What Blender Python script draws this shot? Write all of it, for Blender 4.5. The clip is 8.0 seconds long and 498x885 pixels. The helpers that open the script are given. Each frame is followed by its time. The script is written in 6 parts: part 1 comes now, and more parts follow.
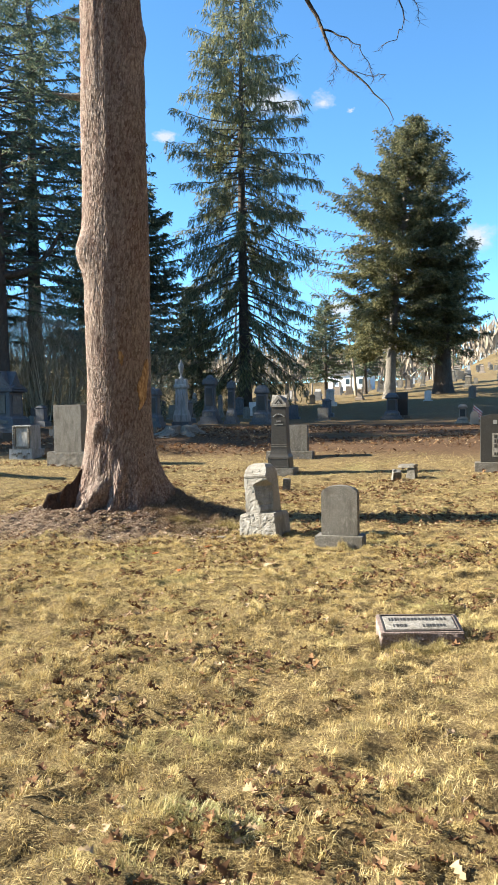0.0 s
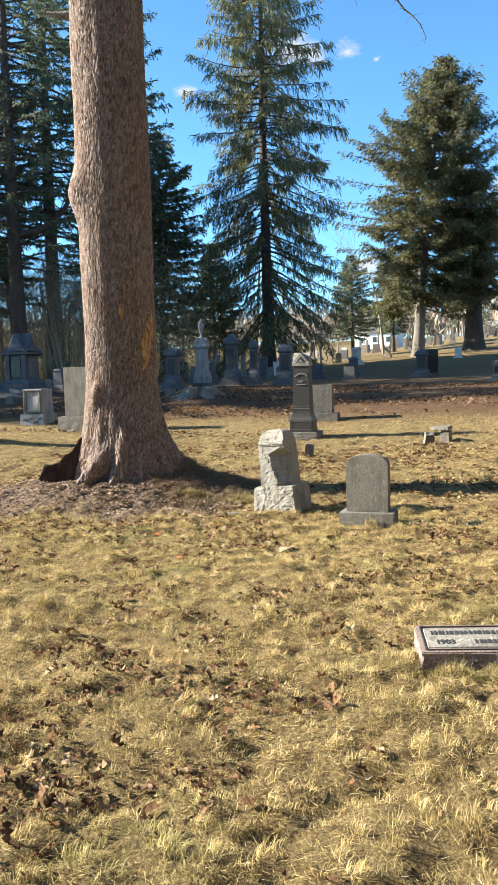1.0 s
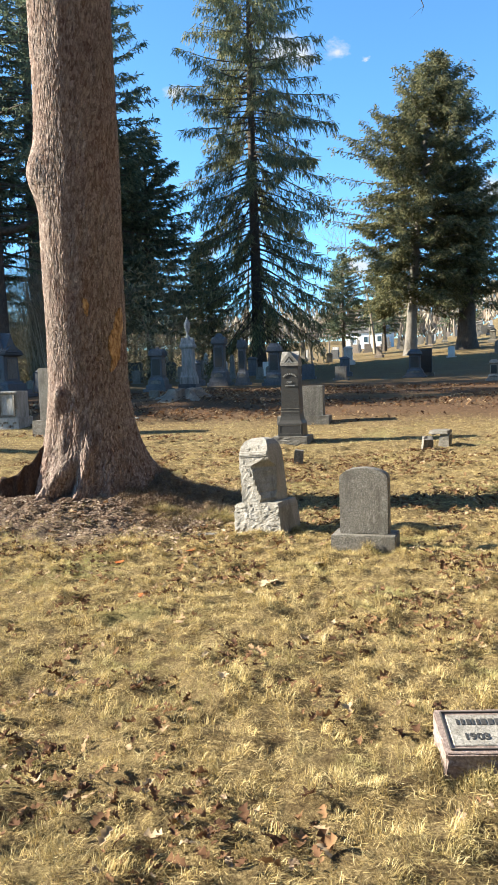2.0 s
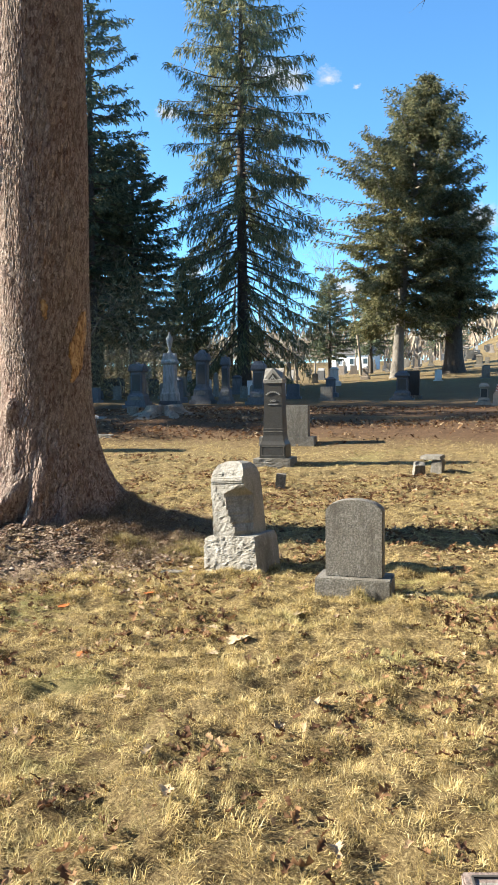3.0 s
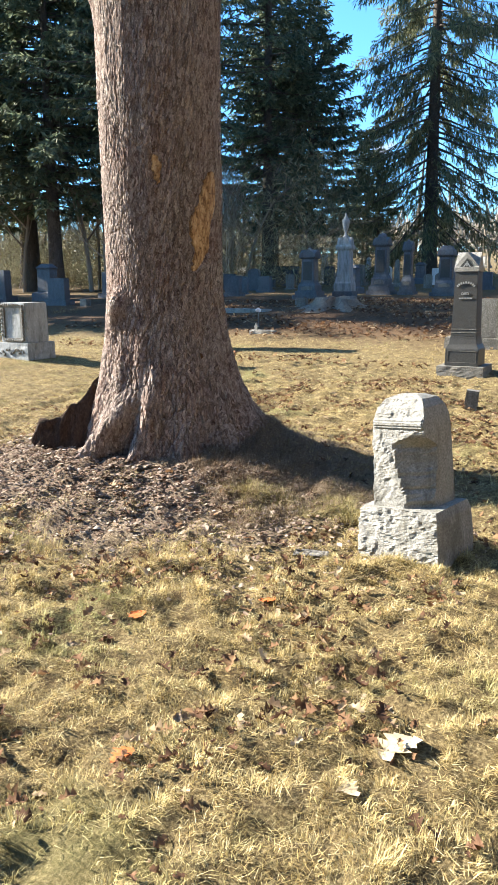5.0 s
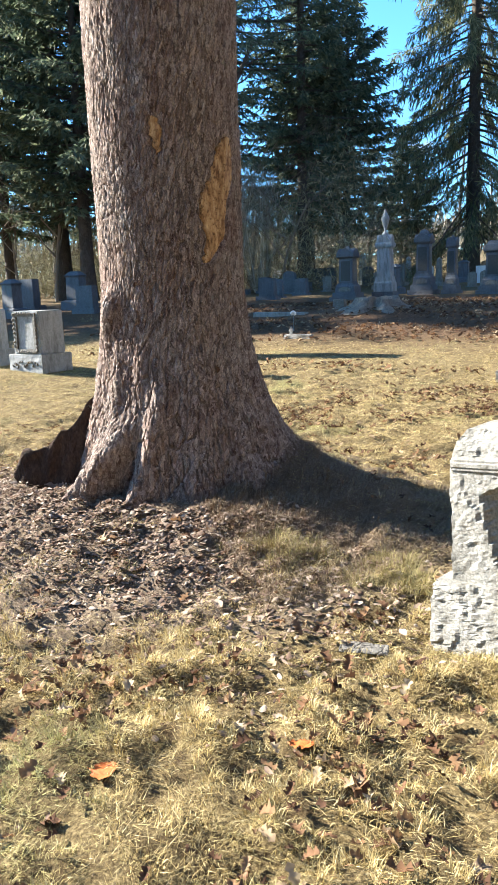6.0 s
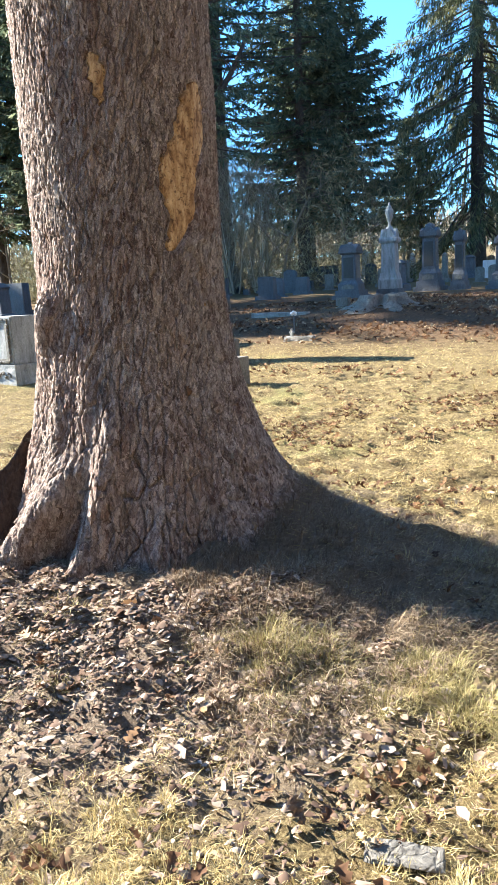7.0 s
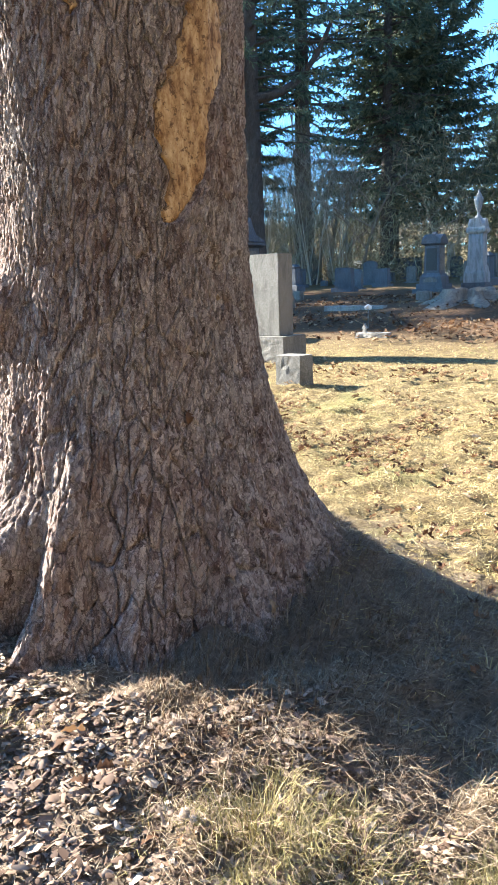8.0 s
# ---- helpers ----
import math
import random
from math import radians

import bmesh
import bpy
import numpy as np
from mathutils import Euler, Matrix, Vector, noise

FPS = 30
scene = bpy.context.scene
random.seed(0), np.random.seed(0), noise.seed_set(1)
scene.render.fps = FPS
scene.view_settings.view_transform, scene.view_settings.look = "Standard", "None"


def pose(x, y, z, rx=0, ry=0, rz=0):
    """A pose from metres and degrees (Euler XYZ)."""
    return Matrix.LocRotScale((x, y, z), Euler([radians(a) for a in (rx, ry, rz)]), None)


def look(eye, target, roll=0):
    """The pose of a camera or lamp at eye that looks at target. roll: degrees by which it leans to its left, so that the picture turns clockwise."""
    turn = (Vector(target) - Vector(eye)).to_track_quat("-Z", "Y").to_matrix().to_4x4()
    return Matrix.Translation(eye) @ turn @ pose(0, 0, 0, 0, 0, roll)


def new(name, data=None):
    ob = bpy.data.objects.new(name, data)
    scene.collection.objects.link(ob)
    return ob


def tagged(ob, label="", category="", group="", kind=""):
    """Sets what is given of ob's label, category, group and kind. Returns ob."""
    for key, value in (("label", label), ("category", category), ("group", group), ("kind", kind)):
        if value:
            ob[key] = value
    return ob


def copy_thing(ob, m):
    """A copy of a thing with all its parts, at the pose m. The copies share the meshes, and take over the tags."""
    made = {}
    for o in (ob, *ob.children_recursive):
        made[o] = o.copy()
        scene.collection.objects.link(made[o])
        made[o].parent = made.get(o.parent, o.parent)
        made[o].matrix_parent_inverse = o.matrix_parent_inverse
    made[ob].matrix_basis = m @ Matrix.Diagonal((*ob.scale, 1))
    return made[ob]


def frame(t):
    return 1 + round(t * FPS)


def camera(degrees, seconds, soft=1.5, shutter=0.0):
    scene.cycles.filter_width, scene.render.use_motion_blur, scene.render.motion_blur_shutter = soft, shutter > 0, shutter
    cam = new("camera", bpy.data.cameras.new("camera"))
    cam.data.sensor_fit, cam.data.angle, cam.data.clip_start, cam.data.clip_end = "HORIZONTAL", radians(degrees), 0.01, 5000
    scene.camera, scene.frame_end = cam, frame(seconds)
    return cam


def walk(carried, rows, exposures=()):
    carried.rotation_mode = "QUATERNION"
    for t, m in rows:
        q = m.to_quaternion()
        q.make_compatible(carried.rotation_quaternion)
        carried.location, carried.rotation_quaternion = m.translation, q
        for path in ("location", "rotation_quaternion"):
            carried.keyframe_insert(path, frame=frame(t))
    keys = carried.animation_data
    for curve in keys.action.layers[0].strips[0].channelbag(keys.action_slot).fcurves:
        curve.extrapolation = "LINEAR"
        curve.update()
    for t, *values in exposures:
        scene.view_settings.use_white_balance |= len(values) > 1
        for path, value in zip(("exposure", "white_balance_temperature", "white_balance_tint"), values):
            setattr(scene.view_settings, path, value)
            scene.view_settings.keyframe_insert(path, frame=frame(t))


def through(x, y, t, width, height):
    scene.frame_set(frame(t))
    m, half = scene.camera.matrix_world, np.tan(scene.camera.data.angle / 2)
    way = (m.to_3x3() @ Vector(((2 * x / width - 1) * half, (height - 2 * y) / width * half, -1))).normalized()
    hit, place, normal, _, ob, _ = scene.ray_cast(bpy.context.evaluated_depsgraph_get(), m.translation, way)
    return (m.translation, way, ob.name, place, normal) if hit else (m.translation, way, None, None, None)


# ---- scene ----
cam = camera(36.0, 8.0, soft=0.8)
PATH = [
    (0, (-0.002, 0.111, 1.542), (-0.628, 2.009, 1.469), -0.88),
    (0.5, (-0.165, 0.704, 1.549), (-0.785, 2.599, 1.391), 1.48),
    (1, (-0.234, 1.246, 1.532), (-0.926, 3.114, 1.358), -1.70),
    (1.5, (-0.387, 1.748, 1.506), (-1.075, 3.619, 1.348), -1.61),
    (1.7, (-0.447, 1.981, 1.540), (-1.118, 3.856, 1.355), -1.67),
    (2.8, (-0.619, 3.005, 1.495), (-1.308, 4.879, 1.382), -2.38),
    (3, (-0.733, 3.226, 1.488), (-1.365, 5.119, 1.364), -0.54),
    (3.5, (-0.797, 3.737, 1.475), (-1.483, 5.613, 1.373), -3.44),
    (4, (-1.016, 4.317, 1.503), (-1.889, 6.108, 1.333), -2.22),
    (4.5, (-1.302, 4.821, 1.517), (-2.238, 6.545, 1.126), -0.64),
    (5, (-1.459, 5.294, 1.526), (-2.489, 6.960, 1.123), -0.36),
    (5.2, (-1.561, 5.440, 1.534), (-2.676, 7.048, 1.122), 0.15),
    (6.3, (-2.250, 6.735, 1.440), (-3.376, 8.343, 1.060), -2.58),
    (6.5, (-2.360, 6.905, 1.451), (-3.506, 8.498, 1.062), -3.06),
    (7, (-2.657, 7.446, 1.430), (-3.784, 9.052, 1.043), -2.95),
    (7.5, (-2.813, 7.967, 1.425), (-4.046, 9.494, 1.040), -3.00),
    (8, (-3.108, 8.421, 1.418), (-4.388, 9.904, 1.016), -1.86),
]
walk(cam, [(t, look(eye, target, roll)) for t, eye, target, roll in PATH], [(0.0, 2.05, 6450, 9), (3.5, 2.04, 6400, 9), (4.5, 2.3, 6150, 9), (6.5, 2.58, 5900, 9), (8.0, 3.04, 5850, 9)])

# ---- light ----
SUN_EL, SUN_AZ = 26.0, (-0.982, -0.19)      # low winter sun; horizontal direction towards it
world = bpy.data.worlds.new("world")
scene.world = world
world.use_nodes = True
wn = world.node_tree
bg = wn.nodes["Background"]
sky = wn.nodes.new("ShaderNodeTexSky")
sky.sky_type = "NISHITA"
sky.sun_disc = False
sky.sun_elevation = radians(SUN_EL)
sky.sun_rotation = math.atan2(SUN_AZ[0], SUN_AZ[1])
sky.air_density, sky.dust_density, sky.ozone_density = 0.75, 0.0, 2.0
sky.altitude = 200
deep = wn.nodes.new("ShaderNodeMix")           # the deep cyan-blue of a clear winter sky
deep.data_type, deep.blend_type = "RGBA", "MULTIPLY"
deep.inputs["Factor"].default_value = 1.0
deep.inputs["B"].default_value = (0.62, 0.98, 1.13, 1)
wn.links.new(sky.outputs["Color"], deep.inputs["A"])
wn.links.new(deep.outputs["Result"], bg.inputs["Color"])
bg.inputs["Strength"].default_value = 0.078
sun_data = bpy.data.lights.new("sun", "SUN")
sun_data.energy, sun_data.angle, sun_data.color = 5.0, radians(0.55), (1.0, 0.9, 0.74)
sun = new("sun", sun_data)
ce = math.cos(radians(SUN_EL))
sun.matrix_world = look((SUN_AZ[0] * 60 * ce, SUN_AZ[1] * 60 * ce, 60 * math.sin(radians(SUN_EL))), (0, 0, 0))

# ---- small numeric tools ----


def hash2(i, j, s=0):
    n = (i * 374761393 + j * 668265263 + s * 974634541) & 0xFFFFFFFF
    n = ((n ^ (n >> 13)) * 1274126177) & 0xFFFFFFFF
    return ((n ^ (n >> 16)) & 0xFFFFFF) / 0xFFFFFF


def vnoise(x, y, s=0):
    """Smooth value noise in -1..1 on arrays."""
    x, y = np.asarray(x, float), np.asarray(y, float)
    i, j = np.floor(x).astype(np.int64), np.floor(y).astype(np.int64)
    u, v = x - i, y - j
    u, v = u * u * (3 - 2 * u), v * v * (3 - 2 * v)
    a, b = hash2(i, j, s), hash2(i + 1, j, s)
    c, d = hash2(i, j + 1, s), hash2(i + 1, j + 1, s)
    return 2 * ((a * (1 - u) + b * u) * (1 - v) + (c * (1 - u) + d * u) * v) - 1


def fbm(x, y, s=0, octaves=3):
    total, amp = 0, 1
    for k in range(octaves):
        total = total + amp * vnoise(np.asarray(x) * 2 ** k, np.asarray(y) * 2 ** k, s + k)
        amp *= 0.5
    return total / 1.75


def worley(x, y, s=0):
    """Distances to the nearest and second-nearest cell points, and the nearest cell's random value."""
    i, j = np.floor(x).astype(np.int64), np.floor(y).astype(np.int64)
    f1, f2 = np.full(x.shape, 9.0), np.full(x.shape, 9.0)
    val = np.zeros(x.shape)
    for di in (-1, 0, 1):
        for dj in (-1, 0, 1):
            a, b = i + di, j + dj
            d = np.hypot(a + hash2(a, b, s) - x, b + hash2(a, b, s + 5) - y)
            near = d < f1
            f2 = np.where(near, f1, np.minimum(f2, d))
            val = np.where(near, hash2(a, b, s + 9), val)
            f1 = np.where(near, d, f1)
    return f1, f2, val


def sstep(a, b, x):
    t = np.clip((np.asarray(x, float) - a) / (b - a), 0, 1)
    return t * t * (3 - 2 * t)


TREE = (-5.46, 10.44)                       # the great spruce's axis


def lie(x, y):
    """The broad lie of the land."""
    x, y = np.asarray(x, float), np.asarray(y, float)
    z = np.interp(y, [-400, 11, 15, 17, 19, 21, 24, 30, 37, 45, 51, 60, 80, 130, 300, 700, 3000],
                  [0, 0, 0.09, 0.17, 0.37, 0.62, 0.85, 1.08, 1.2, 1.45, 1.62, 2.2, 3.2, 5.4, 14, 30, 60])
    z = z + np.clip(y - 42, 0, 260) * 0.042 * sstep(-22, 4, x)
    z = z + 0.25 * np.exp(-((x + 13) ** 2 + (y - 14.5) ** 2) / 9) + 0.2 * np.exp(-((x + 10.0) ** 2 + (y - 23.4) ** 2) / 2.4)
    r = np.hypot(x - TREE[0], y - TREE[1])
    z = z + 0.21 * sstep(2.2, 0.75, r)
    # a buried root runs out from the great spruce under the turf
    ca, sa = math.cos(radians(34)), math.sin(radians(34))
    along, across = (x - TREE[0]) * ca + (y - TREE[1]) * sa, (y - TREE[1]) * ca - (x - TREE[0]) * sa
    crest = np.interp(along, [-0.2, 0.3, 0.75, 0.9, 1.07, 1.29, 1.5, 1.9, 2.4], [0, 0.4, 0.46, 0.385, 0.285, 0.19, 0.11, 0.03, 0])
    z = z + np.clip(crest - 0.21 * sstep(2.2, 0.75, r), 0, 1) * np.exp(-(across / 0.42) ** 2)
    return z


def gz(x, y):
    """Height of the ground, with tussocks and hollows."""
    near = sstep(60, 25, np.hypot(np.asarray(x) + 4, np.asarray(y) - 8))
    xa, ya = np.asarray(x, float), np.asarray(y, float)
    out = np.maximum.reduce([-9.2 - xa, xa - 2.2, 1.9 - ya, ya - 16.2, np.zeros(np.broadcast(xa, ya).shape)])
    fine = sstep(2.5, 0.0, out)
    return lie(x, y) + near * (0.03 * fbm(np.asarray(x) * 0.9, np.asarray(y) * 0.9, 3) + fine * (0.04 * fbm(xa * 4.5, ya * 4.5, 11) + 0.034 * vnoise(xa * 11, ya * 11, 17)))


def gz1(x, y):
    return float(gz(np.array([x]), np.array([y]))[0])


# ---- meshes ----
def mesh_np(name, verts, quads=None, tris=None, smooth=False):
    me = bpy.data.meshes.new(name)
    verts = np.asarray(verts, np.float32)
    nq, nt = (0 if quads is None else len(quads)), (0 if tris is None else len(tris))
    me.vertices.add(len(verts))
    me.vertices.foreach_set("co", verts.ravel())
    loops = np.concatenate([np.asarray(a, np.int32).ravel() for a in (quads, tris) if a is not None and len(a)])
    me.loops.add(len(loops))
    me.loops.foreach_set("vertex_index", loops)
    me.polygons.add(nq + nt)
    me.polygons.foreach_set("loop_start", np.concatenate([np.arange(nq) * 4, nq * 4 + np.arange(nt) * 3]).astype(np.int32))
    me.update(calc_edges=True)
    if smooth:
        me.polygons.foreach_set("use_smooth", np.ones(nq + nt, bool))
    me.validate()
    return me


def grid_faces(n, m, wrap=False):
    """Quads of an n x m grid of vertices (row-major), wrapped along m if asked."""
    i, j = np.meshgrid(np.arange(n - 1), np.arange(m if wrap else m - 1), indexing="ij")
    k = (j + 1) % m
    return np.stack([i * m + j, i * m + k, (i + 1) * m + k, (i + 1) * m + j], -1).reshape(-1, 4)


def part(name, bm, material, parent, label=""):
    """Links a bmesh or mesh as one mesh object under a thing."""
    if isinstance(bm, bmesh.types.BMesh):
        me = bpy.data.meshes.new(name)
        bm.to_mesh(me)
        bm.free()
    else:
        me = bm
    if not me.materials:
        me.materials.append(material)
    ob = new(name, me)
    ob.parent = parent
    if label:
        tagged(ob, label)
    return ob


def empty(name, m, label, category, group=""):
    ob = new(name)
    ob.empty_display_size = 0.2
    ob.matrix_world = m
    return tagged(ob, label, category, group)


def loft(levels, bevel=0.0):
    """A stack of rectangles (z, width, depth) joined into one solid."""
    bm = bmesh.new()
    rings = []
    for z, w, d in levels:
        rings.append([bm.verts.new((sx * w / 2, sy * d / 2, z)) for sx, sy in ((-1, -1), (1, -1), (1, 1), (-1, 1))])
    for a, b in zip(rings, rings[1:]):
        for k in range(4):
            bm.faces.new((a[k], a[(k + 1) % 4], b[(k + 1) % 4], b[k]))
    bm.faces.new(rings[0][::-1])
    bm.faces.new(rings[-1])
    if bevel:
        bmesh.ops.bevel(bm, geom=list(bm.edges), offset=bevel, segments=2, affect="EDGES", clamp_overlap=True)
    return bm


def prism(outline, depth, bevel=0.0, y0=None):
    """An outline in x and z, given depth along y."""
    bm = bmesh.new()
    y0 = -depth / 2 if y0 is None else y0
    a = [bm.verts.new((x, y0, z)) for x, z in outline]
    b = [bm.verts.new((x, y0 + depth, z)) for x, z in outline]
    n = len(a)
    bm.faces.new(a)
    bm.faces.new(b[::-1])
    for k in range(n):
        bm.faces.new((a[(k + 1) % n], a[k], b[k], b[(k + 1) % n]))
    bmesh.ops.recalc_face_normals(bm, faces=list(bm.faces))
    if bevel:
        bmesh.ops.bevel(bm, geom=list(bm.edges), offset=bevel, segments=2, affect="EDGES", clamp_overlap=True)
    return bm


def move(bm, x=0, y=0, z=0, rx=0, ry=0, rz=0):
    bmesh.ops.transform(bm, matrix=pose(x, y, z, rx, ry, rz), verts=list(bm.verts))
    return bm


def rock(levels, cuts, amp, scale, seed, keep_top=False, front_only=False):
    """A rock-faced block: a loft cut fine, its sides broken up like pitched granite."""
    bm = loft(levels)
    bmesh.ops.subdivide_edges(bm, edges=list(bm.edges), cuts=cuts, use_grid_fill=True)
    bm.normal_update()
    zs = [v.co.z for v in bm.verts]
    z0, z1 = min(zs), max(zs)
    for v in bm.verts:
        p = v.co * scale + Vector((seed * 3.1, seed * 7.7, seed))
        d = 0.35 * noise.noise(p * 0.7) + 0.2 * noise.noise(p * 4.1)
        for k, gain in ((0.8, 0.75), (2.1, 0.4)):          # chipped facets, each tilted its own way
            cell = noise.voronoi(p * k + noise.noise_vector(p * 0.8 * k) * 0.3)[1][0]
            tilt = noise.noise_vector(cell * 13.7)
            d += gain * ((p * k - cell).dot(tilt) * 1.4 + tilt.x * 0.5)
        n = v.normal.copy()
        if front_only and n.y > -0.5:
            d *= 0.12
        if keep_top:
            n.z = 0
            d *= min(1.0, (z1 - v.co.z) / (0.12 * (z1 - z0)) + 0.1)
        v.co += n * d * amp
    for f in bm.faces:
        f.smooth = False
    return bm


def tube_np(points, radii, sides=6):
    """Vertices and quads of a tapered tube along points."""
    P = np.asarray(points, float)
    T = np.gradient(P, axis=0)
    T /= np.linalg.norm(T, axis=1)[:, None] + 1e-9
    ref = np.array([0.0, 0.0, 1.0]) if abs(T[0, 2]) < 0.8 else np.array([1.0, 0.0, 0.0])
    A = np.cross(T, ref)
    A /= np.linalg.norm(A, axis=1)[:, None] + 1e-9
    B = np.cross(T, A)
    ang = np.linspace(0, 2 * np.pi, sides, endpoint=False)
    V = P[:, None] + np.asarray(radii)[:, None, None] * (A[:, None] * np.cos(ang)[None, :, None] + B[:, None] * np.sin(ang)[None, :, None])
    return V.reshape(-1, 3), grid_faces(len(P), sides, wrap=True)


class Heap:
    """Collects pieces of one joined mesh."""

    def __init__(self):
        self.v, self.q, self.n = [], [], 0

    def add(self, v, q):
        self.v.append(v)
        self.q.append(np.asarray(q) + self.n)
        self.n += len(v)

    def mesh(self, name, smooth=False):
        return mesh_np(name, np.concatenate(self.v), np.concatenate(self.q), smooth=smooth)


def kites(base, way, length, width, side):
    """Narrow leaf-shaped quads: base points, directions, lengths, widths and a side direction."""
    n = len(base)
    side = side - way * (side * way).sum(1)[:, None]
    side /= np.linalg.norm(side, axis=1)[:, None] + 1e-9
    mid = base + way * (0.55 * length)[:, None]
    V = np.stack([base, mid - side * width[:, None] / 2, base + way * length[:, None], mid + side * width[:, None] / 2], 1)
    return V.reshape(-1, 3), np.arange(4 * n).reshape(n, 4)


# ---- materials ----
def node_mat(name, rough=0.8, metal=0.0, spec=0.4):
    m = bpy.data.materials.new(name)
    m.use_nodes = True
    b = m.node_tree.nodes["Principled BSDF"]
    b.inputs["Roughness"].default_value = rough
    b.inputs["Metallic"].default_value = metal
    b.inputs["Specular IOR Level"].default_value = spec
    return m, m.node_tree, b


def ramp_node(nt, stops, fac):
    r = nt.nodes.new("ShaderNodeValToRGB")
    while len(r.color_ramp.elements) < len(stops):
        r.color_ramp.elements.new(0.5)
    for e, (p, c) in zip(r.color_ramp.elements, stops):
        e.position, e.color = p, (*c, 1)
    nt.links.new(fac, r.inputs["Fac"])
    return r.outputs["Color"]


def noise_node(nt, coord, scale, detail=4.0, rough=0.6, stretch=None):
    t = nt.nodes.new("ShaderNodeTexNoise")
    t.inputs["Scale"].default_value, t.inputs["Detail"].default_value, t.inputs["Roughness"].default_value = scale, detail, rough
    if stretch:
        mp = nt.nodes.new("ShaderNodeMapping")
        mp.inputs["Scale"].default_value = stretch
        nt.links.new(coord, mp.inputs["Vector"])
        coord = mp.outputs["Vector"]
    nt.links.new(coord, t.inputs["Vector"])
    return t.outputs["Fac"]


def mix_node(nt, fac, a, b, blend="MIX"):
    m = nt.nodes.new("ShaderNodeMix")
    m.data_type, m.blend_type = "RGBA", blend
    for sock, val in ((m.inputs["Factor"], fac), (m.inputs["A"], a), (m.inputs["B"], b)):
        if isinstance(val, (int, float)):
            sock.default_value = val
        elif isinstance(val, tuple):
            sock.default_value = (*val, 1)
        else:
            nt.links.new(val, sock)
    return m.outputs["Result"]


def bump_node(nt, bsdf, height, strength, distance):
    b = nt.nodes.new("ShaderNodeBump")
    b.inputs["Strength"].default_value, b.inputs["Distance"].default_value = strength, distance
    nt.links.new(height, b.inputs["Height"])
    nt.links.new(b.outputs["Normal"], bsdf.inputs["Normal"])


def coords(nt, kind="Object"):
    return nt.nodes.new("ShaderNodeTexCoord").outputs[kind]


def stone_mat(name, dark, mid, light, stain, rough=0.8, grain=90.0, relief=0.6, stain_amount=0.5, spec=0.35):
    """Weathered stone: crystal grain, blotches and streaks of grime or lichen."""
    m, nt, b = node_mat(name, rough, 0.0, spec)
    co = coords(nt)
    g = noise_node(nt, co, grain, 3, 0.7)
    base = ramp_node(nt, [(0.3, dark), (0.5, mid), (0.72, light)], g)
    big = noise_node(nt, co, 6.5, 7, 0.75, (1, 1, 0.3))
    mask = ramp_node(nt, [(0.46, (0, 0, 0)), (0.66, (stain_amount,) * 3)], big)
    c = mix_node(nt, mask, base, stain)
    fine = noise_node(nt, co, 22, 5, 0.7)
    c = mix_node(nt, ramp_node(nt, [(0.55, (0, 0, 0)), (0.75, (0.5,) * 3)], fine), c, tuple(min(1, 1.25 * x) for x in light))
    nt.links.new(c, b.inputs["Base Color"])
    bump_node(nt, b, noise_node(nt, co, 38, 6, 0.75), relief, 0.012)
    return m


granite_grey = stone_mat("granite_grey", (0.07, 0.064, 0.054), (0.165, 0.153, 0.128), (0.36, 0.34, 0.3), (0.075, 0.066, 0.05), stain_amount=0.75)
granite_pale = stone_mat("granite_pale", (0.16, 0.15, 0.13), (0.29, 0.275, 0.24), (0.42, 0.4, 0.36), (0.11, 0.1, 0.075), relief=1.0, stain_amount=0.7)
granite_dark = stone_mat("granite_dark", (0.025, 0.024, 0.022), (0.05, 0.048, 0.044), (0.085, 0.082, 0.076), (0.04, 0.038, 0.03), rough=0.5, relief=0.08, spec=0.3)
granite_blue = stone_mat("granite_blue", (0.045, 0.049, 0.056), (0.092, 0.097, 0.107), (0.18, 0.187, 0.2), (0.035, 0.035, 0.03), rough=0.6, relief=0.25)
granite_pink = stone_mat("granite_pink", (0.14, 0.1, 0.085), (0.25, 0.19, 0.165), (0.38, 0.31, 0.28), (0.1, 0.075, 0.06))
marble = stone_mat("marble", (0.5, 0.5, 0.48), (0.64, 0.63, 0.6), (0.75, 0.74, 0.71), (0.3, 0.29, 0.24), relief=0.4)
marble_stained = stone_mat("marble_stained", (0.2, 0.205, 0.2), (0.33, 0.335, 0.325), (0.46, 0.46, 0.44), (0.1, 0.1, 0.085), relief=0.4, stain_amount=0.8)
brownstone = stone_mat("brownstone", (0.18, 0.15, 0.12), (0.3, 0.25, 0.2), (0.4, 0.34, 0.28), (0.12, 0.1, 0.08))
inscription_dark, _nt, _b = node_mat("inscription_dark", 0.9)
_b.inputs["Base Color"].default_value = (0.06, 0.055, 0.05, 1)
inscription_pale, _nt, _b = node_mat("inscription_pale", 0.8)
_b.inputs["Base Color"].default_value = (0.3, 0.3, 0.28, 1)


